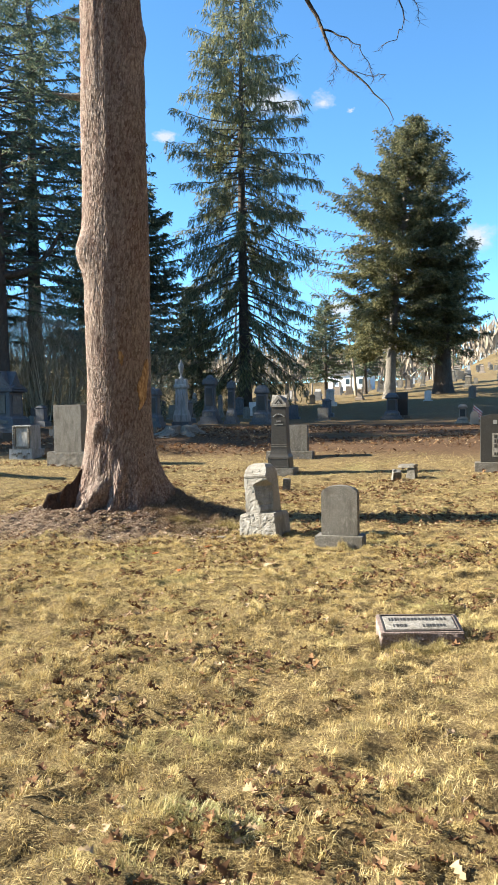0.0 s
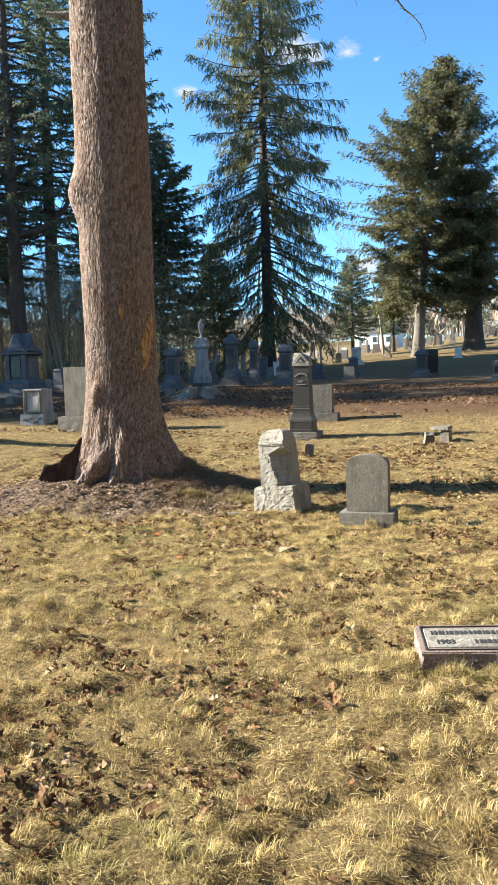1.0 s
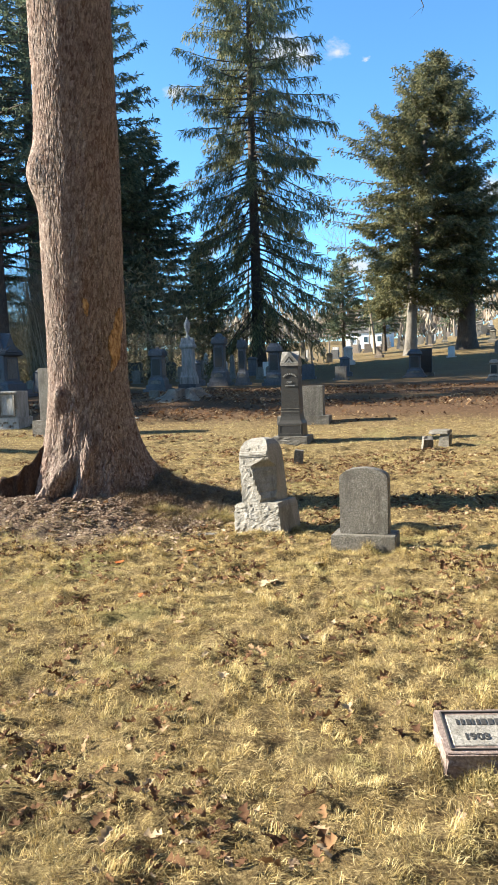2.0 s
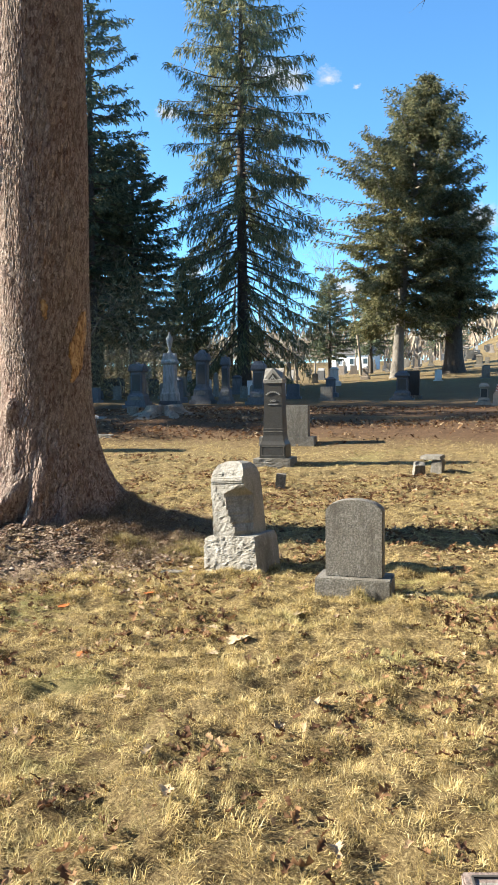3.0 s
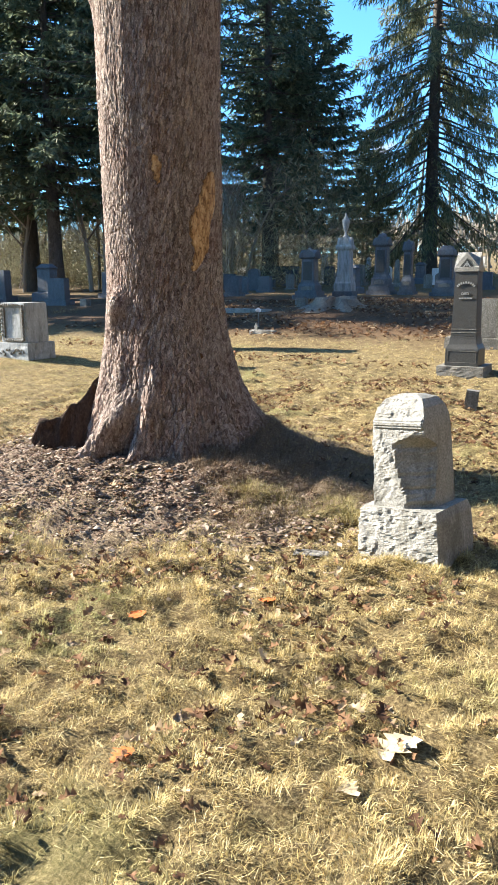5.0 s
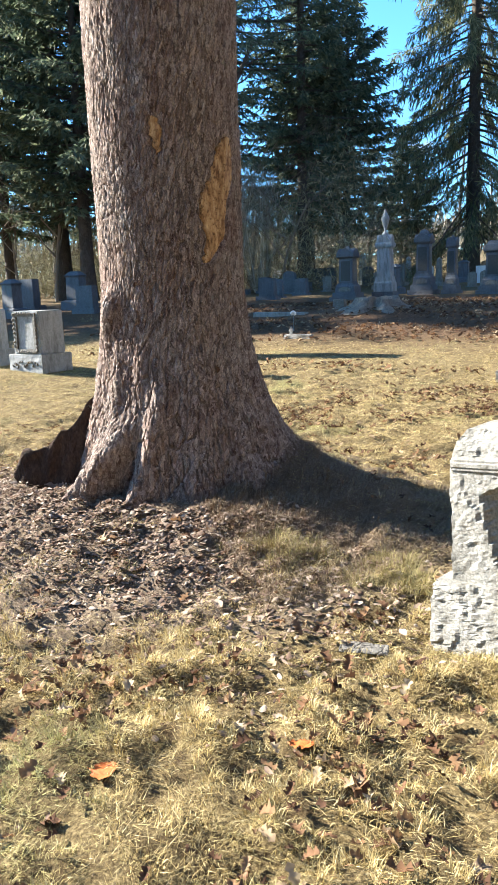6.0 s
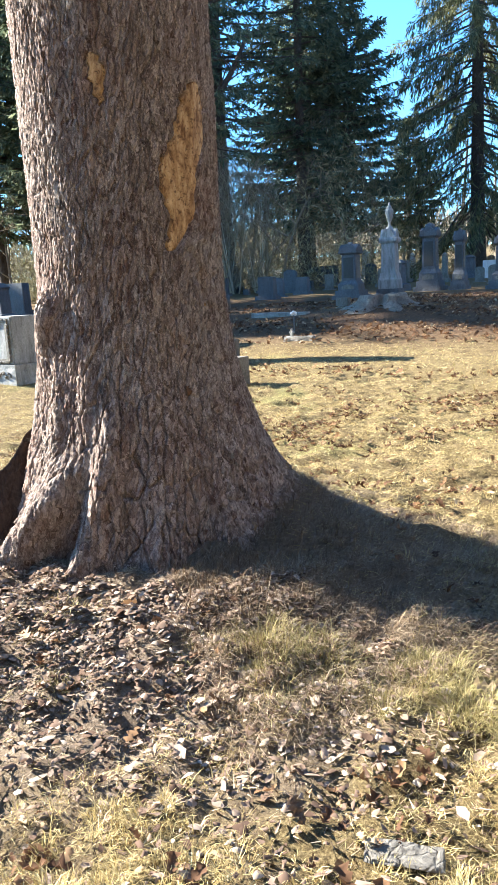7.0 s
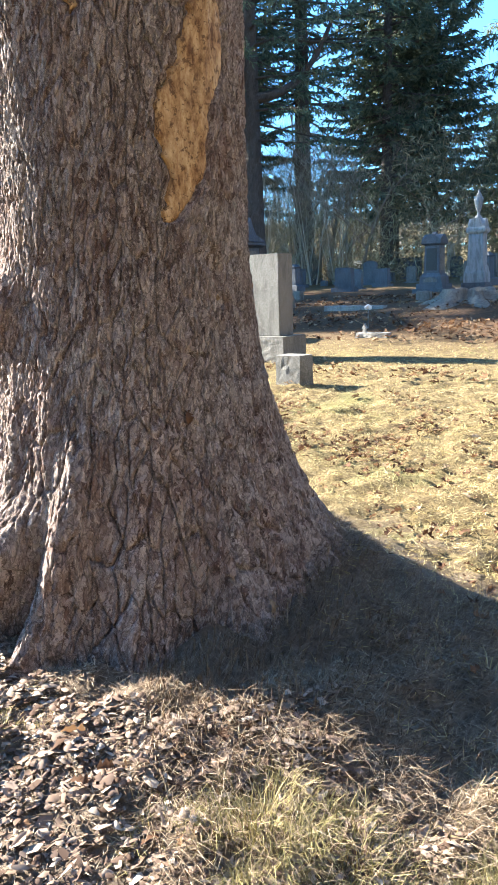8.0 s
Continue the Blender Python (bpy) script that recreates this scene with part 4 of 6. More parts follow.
part("block", move(rock([(-0.1, 0.2, 0.18), (0.21, 0.17, 0.15)], 5, 0.015, 9, 9), x=0.02), granite_grey, bs2)


def cube_stone(x, y, rz, w=0.62, h=0.98):
    t = empty("gravestone", at(x, y, rz), "square pale marble block gravestone with a carved panel", "gravestone", "carved marble block gravestones")
    part("base", rock([(-0.15, w * 1.22, w * 1.05), (0.3, w * 1.2, w * 1.03)], 8, 0.015, 8, x, True), marble_stained, t)
    part("block", loft([(0.3, w, w * 0.85), (h, w * 0.97, w * 0.83)], 0.015), marble_stained, t)
    fr = bmesh.new()
    for dx, dz, sx, sz in ((0, 0.36, 0.48, 0.05), (0, 0.92, 0.48, 0.05), (-0.215, 0.64, 0.05, 0.51), (0.215, 0.64, 0.05, 0.51)):
        r_ = bmesh.ops.create_cube(fr, size=1)
        bmesh.ops.transform(fr, matrix=Matrix.LocRotScale((dx, -w * 0.425 - 0.008, dz), None, (sx, 0.03, sz)), verts=r_["verts"])
    part("carved_frame", fr, granite_grey, t)
    g = random.Random(int(abs(x) * 10))
    cv = bmesh.new()
    for k in range(44):                         # leaf carving round the panel and on the base
        a = k / 32 * 4
        if k < 32:
            px, pz = ((a - 0.5, 1), (1, a - 1.5), (2.5 - a, -1), (-1, 3.5 - a))[int(a)]
            px, pz = (0.215 * 2 * px if abs(px) < 1 else 0.25 * px), 0.64 + (0.28 * 2 * pz if abs(pz) < 1 else 0.3 * pz)
            dy = -w * 0.425 - 0.02
        else:
            px, pz, dy = (k - 37.5) * 0.05, 0.14 + g.uniform(-0.05, 0.05), -w * 0.525
        r_ = bmesh.ops.create_icosphere(cv, subdivisions=1, radius=0.03)
        bmesh.ops.transform(cv, matrix=Matrix.LocRotScale((px, dy, pz), Euler((0, g.uniform(-1.5, 1.5), 0)), (g.uniform(0.5, 1.0), 0.8, g.uniform(0.8, 1.5))), verts=r_["verts"])
    tagged(part("leaf_carving", cv, granite_grey, t), "weathered leaf carving round the panel", kind="stuff")
    return t


cube_stone(-12.95, 19.0, 2)
cube_stone(-11.9, 14.75, 2)
cube_stone(-13.3, 14.75, 2)

# urn monument
um = empty("monument", at(-13.08, 30.6, 8), "tall pale marble monument topped with a draped urn", "monument")
part("base", loft([(-0.2, 1.1, 1.1), (0.22, 1.08, 1.08)], 0.015), granite_blue, um)
part("plinth", loft([(0.22, 0.95, 0.95), (0.5, 0.93, 0.93), (0.56, 0.84, 0.84), (0.72, 0.78, 0.78)], 0.012), marble_stained, um)
part("die", loft([(0.72, 0.7, 0.7), (1.62, 0.64, 0.64)], 0.01), marble_stained, um)
part("cornice", loft([(1.62, 0.68, 0.68), (1.68, 0.84, 0.84), (1.76, 0.86, 0.86), (1.8, 0.8, 0.8)], 0.01), marble_stained, um)
bm = bmesh.new()
for k in range(2):
    q = prism([(-0.38, 1.8), (0.38, 1.8), (0.12, 2.06), (-0.12, 2.06)], 0.74)
    move(q, rz=90 * k)
    me_ = bpy.data.meshes.new("t")
    q.to_mesh(me_)
    q.free()
    bm.from_mesh(me_)
part("gabled_top", bm, marble_stained, um)


def lathe(profile, n=20):
    a = np.linspace(0, 2 * np.pi, n, endpoint=False)
    P = np.array(profile, float)
    V = np.stack([P[:, 0:1] * np.cos(a), P[:, 0:1] * np.sin(a), np.repeat(P[:, 1:2], n, 1)], -1).reshape(-1, 3)
    return mesh_np("urn", V, grid_faces(len(P), n, wrap=True), smooth=True)


part("urn", lathe([(0.0, 2.05), (0.17, 2.05), (0.16, 2.1), (0.07, 2.16), (0.06, 2.24), (0.13, 2.36), (0.18, 2.5), (0.2, 2.6), (0.18, 2.66), (0.12, 2.69), (0.13, 2.72), (0.07, 2.77), (0.04, 2.82), (0.05, 2.85), (0.0, 2.88)]), marble_stained, um)
for ch in um.children:
    ch.scale = (0.66, 0.66, 1.0)


def gables(w, z0, z1, z2):
    """Two crossed gabled roofs over a square of side w."""
    bm = bmesh.new()
    for k in range(2):
        q = prism([(-w / 2, z0), (w / 2, z0), (w / 2, z1), (w * 0.12, z2), (-w * 0.12, z2), (-w / 2, z1)], w * (0.98 + 0.02 * k), 0.006)
        move(q, rz=90 * k)
        me_ = bpy.data.meshes.new("t")
        q.to_mesh(me_)
        q.free()
        bm.from_mesh(me_)
    return bm


def pedestal(x, y, w, h, rz, mat_, label, cap="gable"):
    t = empty("monument", at(x, y, rz), label, "monument", "shaded pedestal monuments")
    part("base", rock([(-0.2, w * 1.9, w * 1.9), (h * 0.08, w * 1.88, w * 1.88)], 8, 0.01, 8, x, True), mat_, t)
    part("step", loft([(h * 0.08, w * 1.6, w * 1.6), (h * 0.16, w * 1.56, w * 1.56)], 0.01), mat_, t)
    part("plinth", loft([(h * 0.16, w * 1.3, w * 1.3), (h * 0.27, w * 1.26, w * 1.26), (h * 0.29, w * 1.12, w * 1.12), (h * 0.33, w * 1.02, w * 1.02)], 0.008), mat_, t)
    part("plinth_panel", move(prism([(-w * 0.4, h * 0.18), (w * 0.4, h * 0.18), (w * 0.4, h * 0.23), (0, h * 0.265), (-w * 0.4, h * 0.23)], 0.03, 0.004), y=-w * 0.645), granite_grey, t)
    part("die", loft([(h * 0.33, w * 0.92, w * 0.92), (h * 0.78, w * 0.86, w * 0.86)], 0.008), mat_, t)
    part("die_panel", move(loft([(h * 0.37, w * 0.66, 0.02), (h * 0.73, w * 0.62, 0.02)], 0.004), y=-w * 0.45), granite_dark, t)
    # right panel in paler stone: the light on that side is painted in
    part("lit_side_panel", move(loft([(h * 0.37, 0.02, w * 0.66), (h * 0.73, 0.02, w * 0.62)], 0.004), x=w * 0.45), granite_grey, t)
    part("cornice", loft([(h * 0.78, w * 0.95, w * 0.95), (h * 0.81, w * 1.2, w * 1.2), (h * 0.84, w * 1.2, w * 1.2)], 0.008), mat_, t)
    if cap == "gable":
        part("cap", gables(w * 1.14, h * 0.84, h * 0.87, h * 0.96), mat_, t)
        part("finial", loft([(h * 0.95, w * 0.3, w * 0.3), (h, w * 0.2, w * 0.2)], 0.008), mat_, t)
    elif cap == "round":
        part("cap", gables(w * 1.16, h * 0.84, h * 0.87, h * 0.93), mat_, t)
        part("dome", loft([(h * 0.9, w * 0.62, w * 0.62), (h * 0.955, w * 0.56, w * 0.56), (h * 0.985, w * 0.4, w * 0.4), (h, w * 0.14, w * 0.14)], 0.008), mat_, t)
    else:
        part("cap", loft([(h * 0.84, w * 1.1, w * 1.1), (h * 0.92, w * 1.02, w * 1.02), (h * 0.94, w * 0.8, w * 0.8), (h, w * 0.62, w * 0.62)], 0.01), mat_, t)
    return t


pedestal(-12.8, 33.3, 0.5, 2.3, 6, granite_blue, "dark granite pedestal monument with a gabled cap", "round")
pedestal(-11.76, 33.3, 0.32, 2.05, 3, granite_blue, "slim dark granite pedestal monument with a domed cap", "gable")
pedestal(-9.89, 32.0, 0.5, 1.7, 5, granite_blue, "broad grey granite monument with a flat moulded cap", "flat")
pedestal(-13.75, 29.2, 0.5, 1.72, 6, granite_blue, "grey carved monument with a steep gabled top", "gable")
big = pedestal(-19.6, 27.4, 1.0, 2.1, 3, granite_blue, "massive grey family monument with a stepped gabled top", "gable")
for k in range(2):
    part("gable", move(prism([(-0.62, 1.8), (0.62, 1.8), (0.45, 1.9), (0.3, 2.02), (0.12, 2.3), (0.0, 2.55), (-0.12, 2.3), (-0.3, 2.02), (-0.45, 1.9)], 0.9, 0.01), rz=90 * k), granite_blue, big)
for sx_ in (-0.36, 0.36):
    part("pilaster", move(loft([(0.62, 0.2, 0.14), (1.68, 0.18, 0.12)], 0.01), x=sx_, y=-0.47), granite_blue, big)
part("inscription_panel", move(loft([(0.8, 0.42, 0.03), (1.55, 0.42, 0.03)], 0.008), y=-0.49), granite_grey, big)
pedestal(-5.0, 37.3, 0.55, 1.3, 4, granite_blue, "grey granite pedestal gravestone with a flat cap", "flat")
slab_stone("gravestone", -4.65, 38.2, 4, 0.6, 0.35, 1.1, 0.8, 0.5, 0.2, granite_dark, granite_grey, "dark upright gravestone beside a pedestal stone")
pedestal(-1.4, 30.3, 0.3, 0.75, 0, brownstone, "small tan stone pillar gravestone", "flat")
slab_stone("gravestone", -0.95, 29.6, 0, 0.3, 0.12, 0.42, 0.4, 0.2, 0.08, brownstone, brownstone, "small rounded tan stone gravestone", arch(0.3, 0.42, 0.15))

# stump on a low mound
st = empty("tree_stump", at(-10.0, 23.4, 0), "old weathered grey stump with a jagged top", "tree stump")
th = np.linspace(0, 2 * np.pi, 60, endpoint=False)
zs = np.array([-0.2, 0.0, 0.1, 0.2, 0.3, 0.36, 0.36, 0.3])
rr = np.array([1.1, 0.85, 0.66, 0.58, 0.54, 0.52, 0.42, 0.0])
T3, Z3 = np.meshgrid(th, zs, indexing="xy")
R3 = rr[:, None] * (0.92 + 0.09 * np.cos(7 * T3 + 1.2 * np.sin(2 * T3)) + 0.25 * vnoise(np.cos(T3) * 3, np.sin(T3) * 3, 61) + 0.05 * vnoise(np.cos(T3) * 9, np.sin(T3) * 9, 62))
Z3 = Z3 + (Z3 > 0.25) * 0.09 * vnoise(np.cos(T3) * 5, np.sin(T3) * 5, 63)
part("stump", mesh_np("stump", np.stack([0.85 * R3 * np.cos(T3), R3 * np.sin(T3), 0.62 * Z3], -1).reshape(-1, 3), grid_faces(len(zs), 60, wrap=True)), bark_stump, st)
cb = empty("stone_curb", at(-12.6, 23.2, 4), "low pale stone curb round a grave", "curb")
part("block", rock([(-0.1, 1.5, 0.25), (0.12, 1.48, 0.22)], 10, 0.025, 8, 10), granite_pale, cb)
ft = empty("grave_marker", at(-10.05, 19.8, 4), "low pale stone marker with a small broken cross", "grave marker")
part("block", rock([(-0.1, 0.6, 0.2), (0.1, 0.58, 0.18)], 7, 0.015, 8, 11), granite_pale, ft)
part("cross", prism([(-0.2, 0.08), (-0.13, 0.08), (-0.14, 0.16), (-0.1, 0.17), (-0.14, 0.2), (-0.16, 0.26), (-0.19, 0.2), (-0.22, 0.17), (-0.19, 0.16)], 0.06, 0.004), granite_pale, ft)

# ---- rows of stones further off ----
def small_stone(kind):
    h, w = 0.8, 0.5
    if kind == 0:
        return [("tablet", prism(arch(0.5, 0.85, 0.14), 0.14, 0.008)), ("base", loft([(-0.15, 0.7, 0.35), (0.08, 0.68, 0.33)], 0.008))]
    if kind == 1:
        return [("tablet", loft([(0.2, 0.75, 0.3), (0.95, 0.72, 0.27)], 0.012)), ("base", loft([(-0.15, 1.0, 0.5), (0.2, 0.97, 0.48)], 0.012))]
    if kind == 2:
        return [("shaft", loft([(0.4, 0.34, 0.34), (1.6, 0.26, 0.26), (1.75, 0.02, 0.02)], 0.006)), ("base", loft([(-0.15, 0.6, 0.6), (0.2, 0.58, 0.58), (0.25, 0.42, 0.42), (0.4, 0.4, 0.4)], 0.008))]
    if kind == 3:
        return [("block", loft([(-0.15, 0.5, 0.3), (0.4, 0.46, 0.26)], 0.02))]
    return [("die", loft([(0.35, 0.6, 0.4), (1.1, 0.56, 0.38), (1.16, 0.66, 0.46), (1.3, 0.3, 0.2)], 0.01)), ("base", loft([(-0.15, 0.95, 0.7), (0.3, 0.92, 0.66), (0.35, 0.64, 0.44)], 0.01))]


STONE_WORDS = {0: "round-topped tablet gravestone", 1: "broad slab gravestone on a base", 2: "slim obelisk gravestone", 3: "low block gravestone", 4: "capped pedestal gravestone"}
MAT_WORDS = ((granite_grey, "grey granite"), (marble, "pale marble"), (granite_blue, "dark bluish granite"), (brownstone, "brown stone"))
protos = {}


def stone_row(x, y, kind, mi, s, rz, group):
    key = (kind, mi)
    if key not in protos:
        t = empty("gravestone", at(x, y, rz), f"{MAT_WORDS[mi][1]} {STONE_WORDS[kind]}", "gravestone", group)
        for n_, bm_ in small_stone(kind):
            part(n_, bm_, MAT_WORDS[mi][0], t)
        protos[key] = t
        t.scale = (s, s, s)
        return t
    t = copy_thing(protos[key], at(x, y, rz))
    t.scale = (s, s, s)
    t["group"] = group
    return t


g = random.Random(4)
# shaded rows by the dark hemlocks
for x, y, k, mi, s in ((-18.8, 33.0, 0, 2, 0.9), (-19.5, 36.0, 1, 2, 0.8), (-21.0, 32.0, 4, 2, 0.8), (-20.2, 30.0, 0, 0, 0.7), (-14.6, 34.6, 4, 2, 0.9), (-22.5, 29.0, 1, 2, 1.1), (-24.0, 27.0, 4, 2, 1.1), (-25.6, 26.0, 1, 2, 1.3),
                       (-21.2, 24.8, 1, 2, 1.0), (-23.5, 23.6, 4, 2, 1.0), (-26.0, 22.5, 1, 2, 1.2), (-28.0, 24.0, 4, 2, 1.2), (-29.5, 21.5, 0, 2, 1.2), (-27.0, 19.8, 1, 2, 1.1), (-31.0, 25.0, 1, 2, 1.2),
                       (-11.0, 36.0, 4, 2, 0.9), (-12.2, 38.5, 0, 0, 0.9), (-10.4, 39.0, 1, 2, 0.8), (-9.0, 41.0, 4, 2, 0.8), (-13.6, 41.0, 0, 0, 0.8), (-8.2, 36.5, 1, 0, 0.7), (-18.0, 41.0, 1, 0, 0.9), (-20.4, 40.0, 0, 0, 0.9),
                       (-15.9, 43.0, 2, 0, 0.8), (-14.4, 45.0, 1, 1, 0.9), (-12.4, 44.0, 0, 1, 0.9), (-10.5, 33.9, 0, 2, 0.8), (-17.7, 30.5, 1, 2, 0.85), (-19.8, 36.2, 4, 2, 0.5), (-23.8, 39.6, 1, 2, 0.87), (-21.8, 38.8, 0, 2, 1.3),
                       (-24.4, 38.9, 3, 2, 0.7), (-22.5, 41.6, 3, 2, 1.2), (-25.1, 37.8, 1, 2, 0.95), (-19.0, 45.0, 1, 0, 1.2), (-18.2, 47.4, 0, 1, 1.2), (-16.1, 47.1, 4, 2, 0.9), (-21.6, 47.0, 0, 2, 1.3), (-23.4, 45.6, 1, 2, 1.2),
                       (-24.8, 47.2, 1, 2, 1.2), (-26.4, 47.0, 0, 2, 1.0), (-20.0, 49.0, 2, 1, 0.9), (-28.4, 48.4, 1, 1, 1.2), (-22.9, 49.0, 2, 1, 1.1), (-27.4, 42.0, 4, 2, 1.1), (-29.2, 41.0, 1, 2, 1.0), (-31.5, 47.5, 2, 1, 1.0)):
    stone_row(x, y, k, mi, s, g.uniform(-6, 8), "gravestones in the hemlocks' shade")
for x, y in ((-19.6, 24.4), (-20.8, 22.7), (-17.2, 23.4), (-22.2, 21.4), (-14.8, 23.6), (-15.6, 24.6), (-16.6, 26.4), (-11.8, 24.9)):
    stone_row(x, y, 3, 0, 0.7, g.uniform(-6, 8), "gravestones in the hemlocks' shade")
# lit rows on the rising ground
for r_ in range(18):
    y = 56 + r_ * 4.6
    for c_ in range(14):
        x = -30 + c_ * 3.1 + g.uniform(-1.2, 1.2) + r_ * 0.9
        if g.random() < 0.25 or (-10.5 < x < -2 and 57 < y < 66) or (abs(x + 17) < 2 and y < 54) or (x < -21 and y < 64):
            continue
        stone_row(x, y + g.uniform(-1.5, 1.5), g.choice((0, 0, 0, 1, 2, 4)), g.choice((0, 0, 0, 1, 2, 3)), g.uniform(0.7, 1.05), g.uniform(-8, 8), "gravestones on the hillside")

# a small flag and a flower stake by graves
cloth_red, nt, b = node_mat("flag_red", 0.8)
b.inputs["Base Color"].default_value = (0.4, 0.06, 0.06, 1)
cloth_white, nt, b = node_mat("flag_white", 0.8)
b.inputs["Base Color"].default_value = (0.75, 0.74, 0.72, 1)
flag = empty("grave_flag", at(-1.12, 29.9, 10, 10), "small striped flag on a thin stick by a grave", "flag")
h = Heap()
h.add(*tube_np([(0, 0, -0.1), (0, 0, 0.35), (0.01, 0, 0.75)], [0.012, 0.012, 0.01], 6))
part("stick", h.mesh("stick"), bark_grey, flag)
for k in range(7):
    z0 = 0.42 + k * 0.045
    u = np.linspace(0, 1, 6)
    V = np.concatenate([np.stack([0.01 + 0.36 * u, 0.04 * np.sin(u * 6), np.full(6, z0) - 0.22 * u], 1), np.stack([0.01 + 0.36 * u, 0.04 * np.sin(u * 6 + 0.2), np.full(6, z0 + 0.045) - 0.22 * u], 1)])
    part("stripe", mesh_np("stripe", V, grid_faces(2, 6)), cloth_red if k % 2 else cloth_white, flag)
stake = empty("flower_stake", at(-10.65, 20.6, 0), "thin stake topped with a faded white flower", "grave ornament")
h = Heap()
h.add(*tube_np([(0, 0, -0.1), (0, 0, 0.2), (0.01, 0, 0.36)], [0.012, 0.012, 0.01], 6))
part("stick", h.mesh("stick"), bark_grey, stake)
fl = bmesh.new()
for k in range(7):
    r_ = bmesh.ops.create_icosphere(fl, subdivisions=1, radius=0.035)
    bmesh.ops.transform(fl, matrix=pose(0.04 * math.cos(k), 0.04 * math.sin(k), 0.38 + 0.02 * (k % 3), 20 * k, 0, 30 * k), verts=r_["verts"])
part("flower", fl, cloth_white, stake, "faded white cloth flower")

# white house among the trees
white_wall, nt, b = node_mat("white_clapboard", 0.7)
nt.links.new(ramp_node(nt, [(0.3, (0.7, 0.7, 0.68)), (0.7, (0.82, 0.82, 0.8))], noise_node(nt, coords(nt), 2.0, 4, 0.6, (1, 1, 6))), b.inputs["Base Color"])
roof_grey, nt, b = node_mat("roof_shingle", 0.9)
nt.links.new(ramp_node(nt, [(0.3, (0.14, 0.13, 0.13)), (0.7, (0.24, 0.23, 0.22))], noise_node(nt, coords(nt), 5.0, 5, 0.7)), b.inputs["Base Color"])
glass_dark, nt, b = node_mat("window_glass", 0.08, 0.0, 0.6)
b.inputs["Base Color"].default_value = (0.03, 0.035, 0.04, 1)
house = empty("house", at(-24.4, 131, -6), "white clapboard house with a grey gabled roof", "house")
part("wall", prism([(-3.4, -0.5), (3.4, -0.5), (3.4, 2.5), (-3.4, 2.5)], 5.0), white_wall, house)
part("roof", prism([(-3.7, 2.5), (3.7, 2.5), (2.6, 4.0), (-2.6, 4.0)], 5.6, 0.05), roof_grey, house)
for wx in (-2.3, 0.0, 2.3):
    wd = part("window", loft([(0.9, 0.8, 0.08), (1.9, 0.8, 0.08)]), white_wall, house)
    wd.location = (wx, -2.53, 0)
    pn = part("pane", loft([(0.97, 0.66, 0.04), (1.83, 0.66, 0.04)]), glass_dark, wd)
    pn.location = (0, -0.035, 0)


# ---- bare trees and brush at the wood's edge ----
def bare(H, seed, spread_=0.5, levels=4):
    g = np.random.default_rng(seed)
    wood = Heap()

    def grow(p, d, ln, r, lv):
        n = 5 if lv < 2 else 3 if lv < 4 else 2
        s = np.linspace(0, 1, n)
        bend = g.normal(0, 0.12, 3)
        P = p + d * (ln * s)[:, None] + bend * (ln * s ** 2)[:, None]
        wood.add(*tube_np(P, r * (1 - 0.55 * s), 8 if lv == 0 else 4 if lv < 3 else 3))
        if lv >= levels:
            return
        for k in range(4 if lv == 0 else 4):
            q = g.uniform(0.35, 1.0)
            dd = d + g.normal(0, spread_, 3)
            dd[2] = abs(dd[2]) * 0.8 + 0.15
            dd /= np.linalg.norm(dd)
            grow(p + d * ln * q + bend * ln * q * q, dd, ln * g.uniform(0.45, 0.75), r * 0.42, lv + 1)

    grow(np.array([0, 0, -0.2]), np.array([0.02, 0.03, 1.0]), H * 0.5, H * 0.011, 0)
    return wood.mesh("trunk", False)


BARE = [bare(12, 1, 0.5, 5), bare(10, 2, 0.55, 5), bare(8, 3, 0.6, 5)]
g = random.Random(9)
spots = [(-29.5, 36.5, 1), (-24.0, 41.5, 2), (-26.2, 43.5, 1), (-28.6, 45.5, 0), (-21.8, 45.5, 2), (-37.0, 33.5, 2), (-35.5, 30.5, 1),
         (-39.5, 34.5, 0), (-19.5, 57, 1), (-15.5, 59, 2), (-20.5, 66, 0), (-13.0, 72.0, 0), (-30.5, 40.0, 1), (-42.0, 32.0, 2), (-45.0, 29.0, 1), (-27.2, 41.0, 1), (-28.4, 43.0, 0), (-30.2, 46.8, 1), (-26.6, 46.4, 0), (-31.6, 37.6, 0), (-33.8, 40.6, 1), (-35.2, 36.0, 0), (-37.8, 35.6, 1), (-32.6, 44.4, 0), (-12.0, 90, 0), (-18.0, 96, 1), (-24.0, 100, 0), (-9.0, 110, 0)]
for x, y, k in spots:
    t = empty("bare_tree", at(x, y, g.uniform(0, 360)), "leafless grey-brown young tree at the wood's edge", "tree", "leafless trees at the wood's edge")
    s = g.uniform(0.85, 1.2)
    t.scale = (s, s, s)
    part("trunk", BARE[k], twigs_bare, t)

# slim trunks standing deeper in the wood
for k in range(44):
    x, y = g.uniform(-58, -20), g.uniform(52, 68)
    h = Heap()
    hh = g.uniform(6, 9)
    s = np.linspace(0, 1, 5)
    h.add(*tube_np(np.stack([g.uniform(-0.5, 0.5) * s, g.uniform(-0.5, 0.5) * s, hh * s - 0.3], 1), 0.16 * (1 - 0.6 * s), 7))
    t = empty("forest_tree", at(x, y), "slim dark trunk deep in the wood", "tree", "trunks deep in the wood")
    part("trunk", h.mesh("trunk", True), bark_far, t)

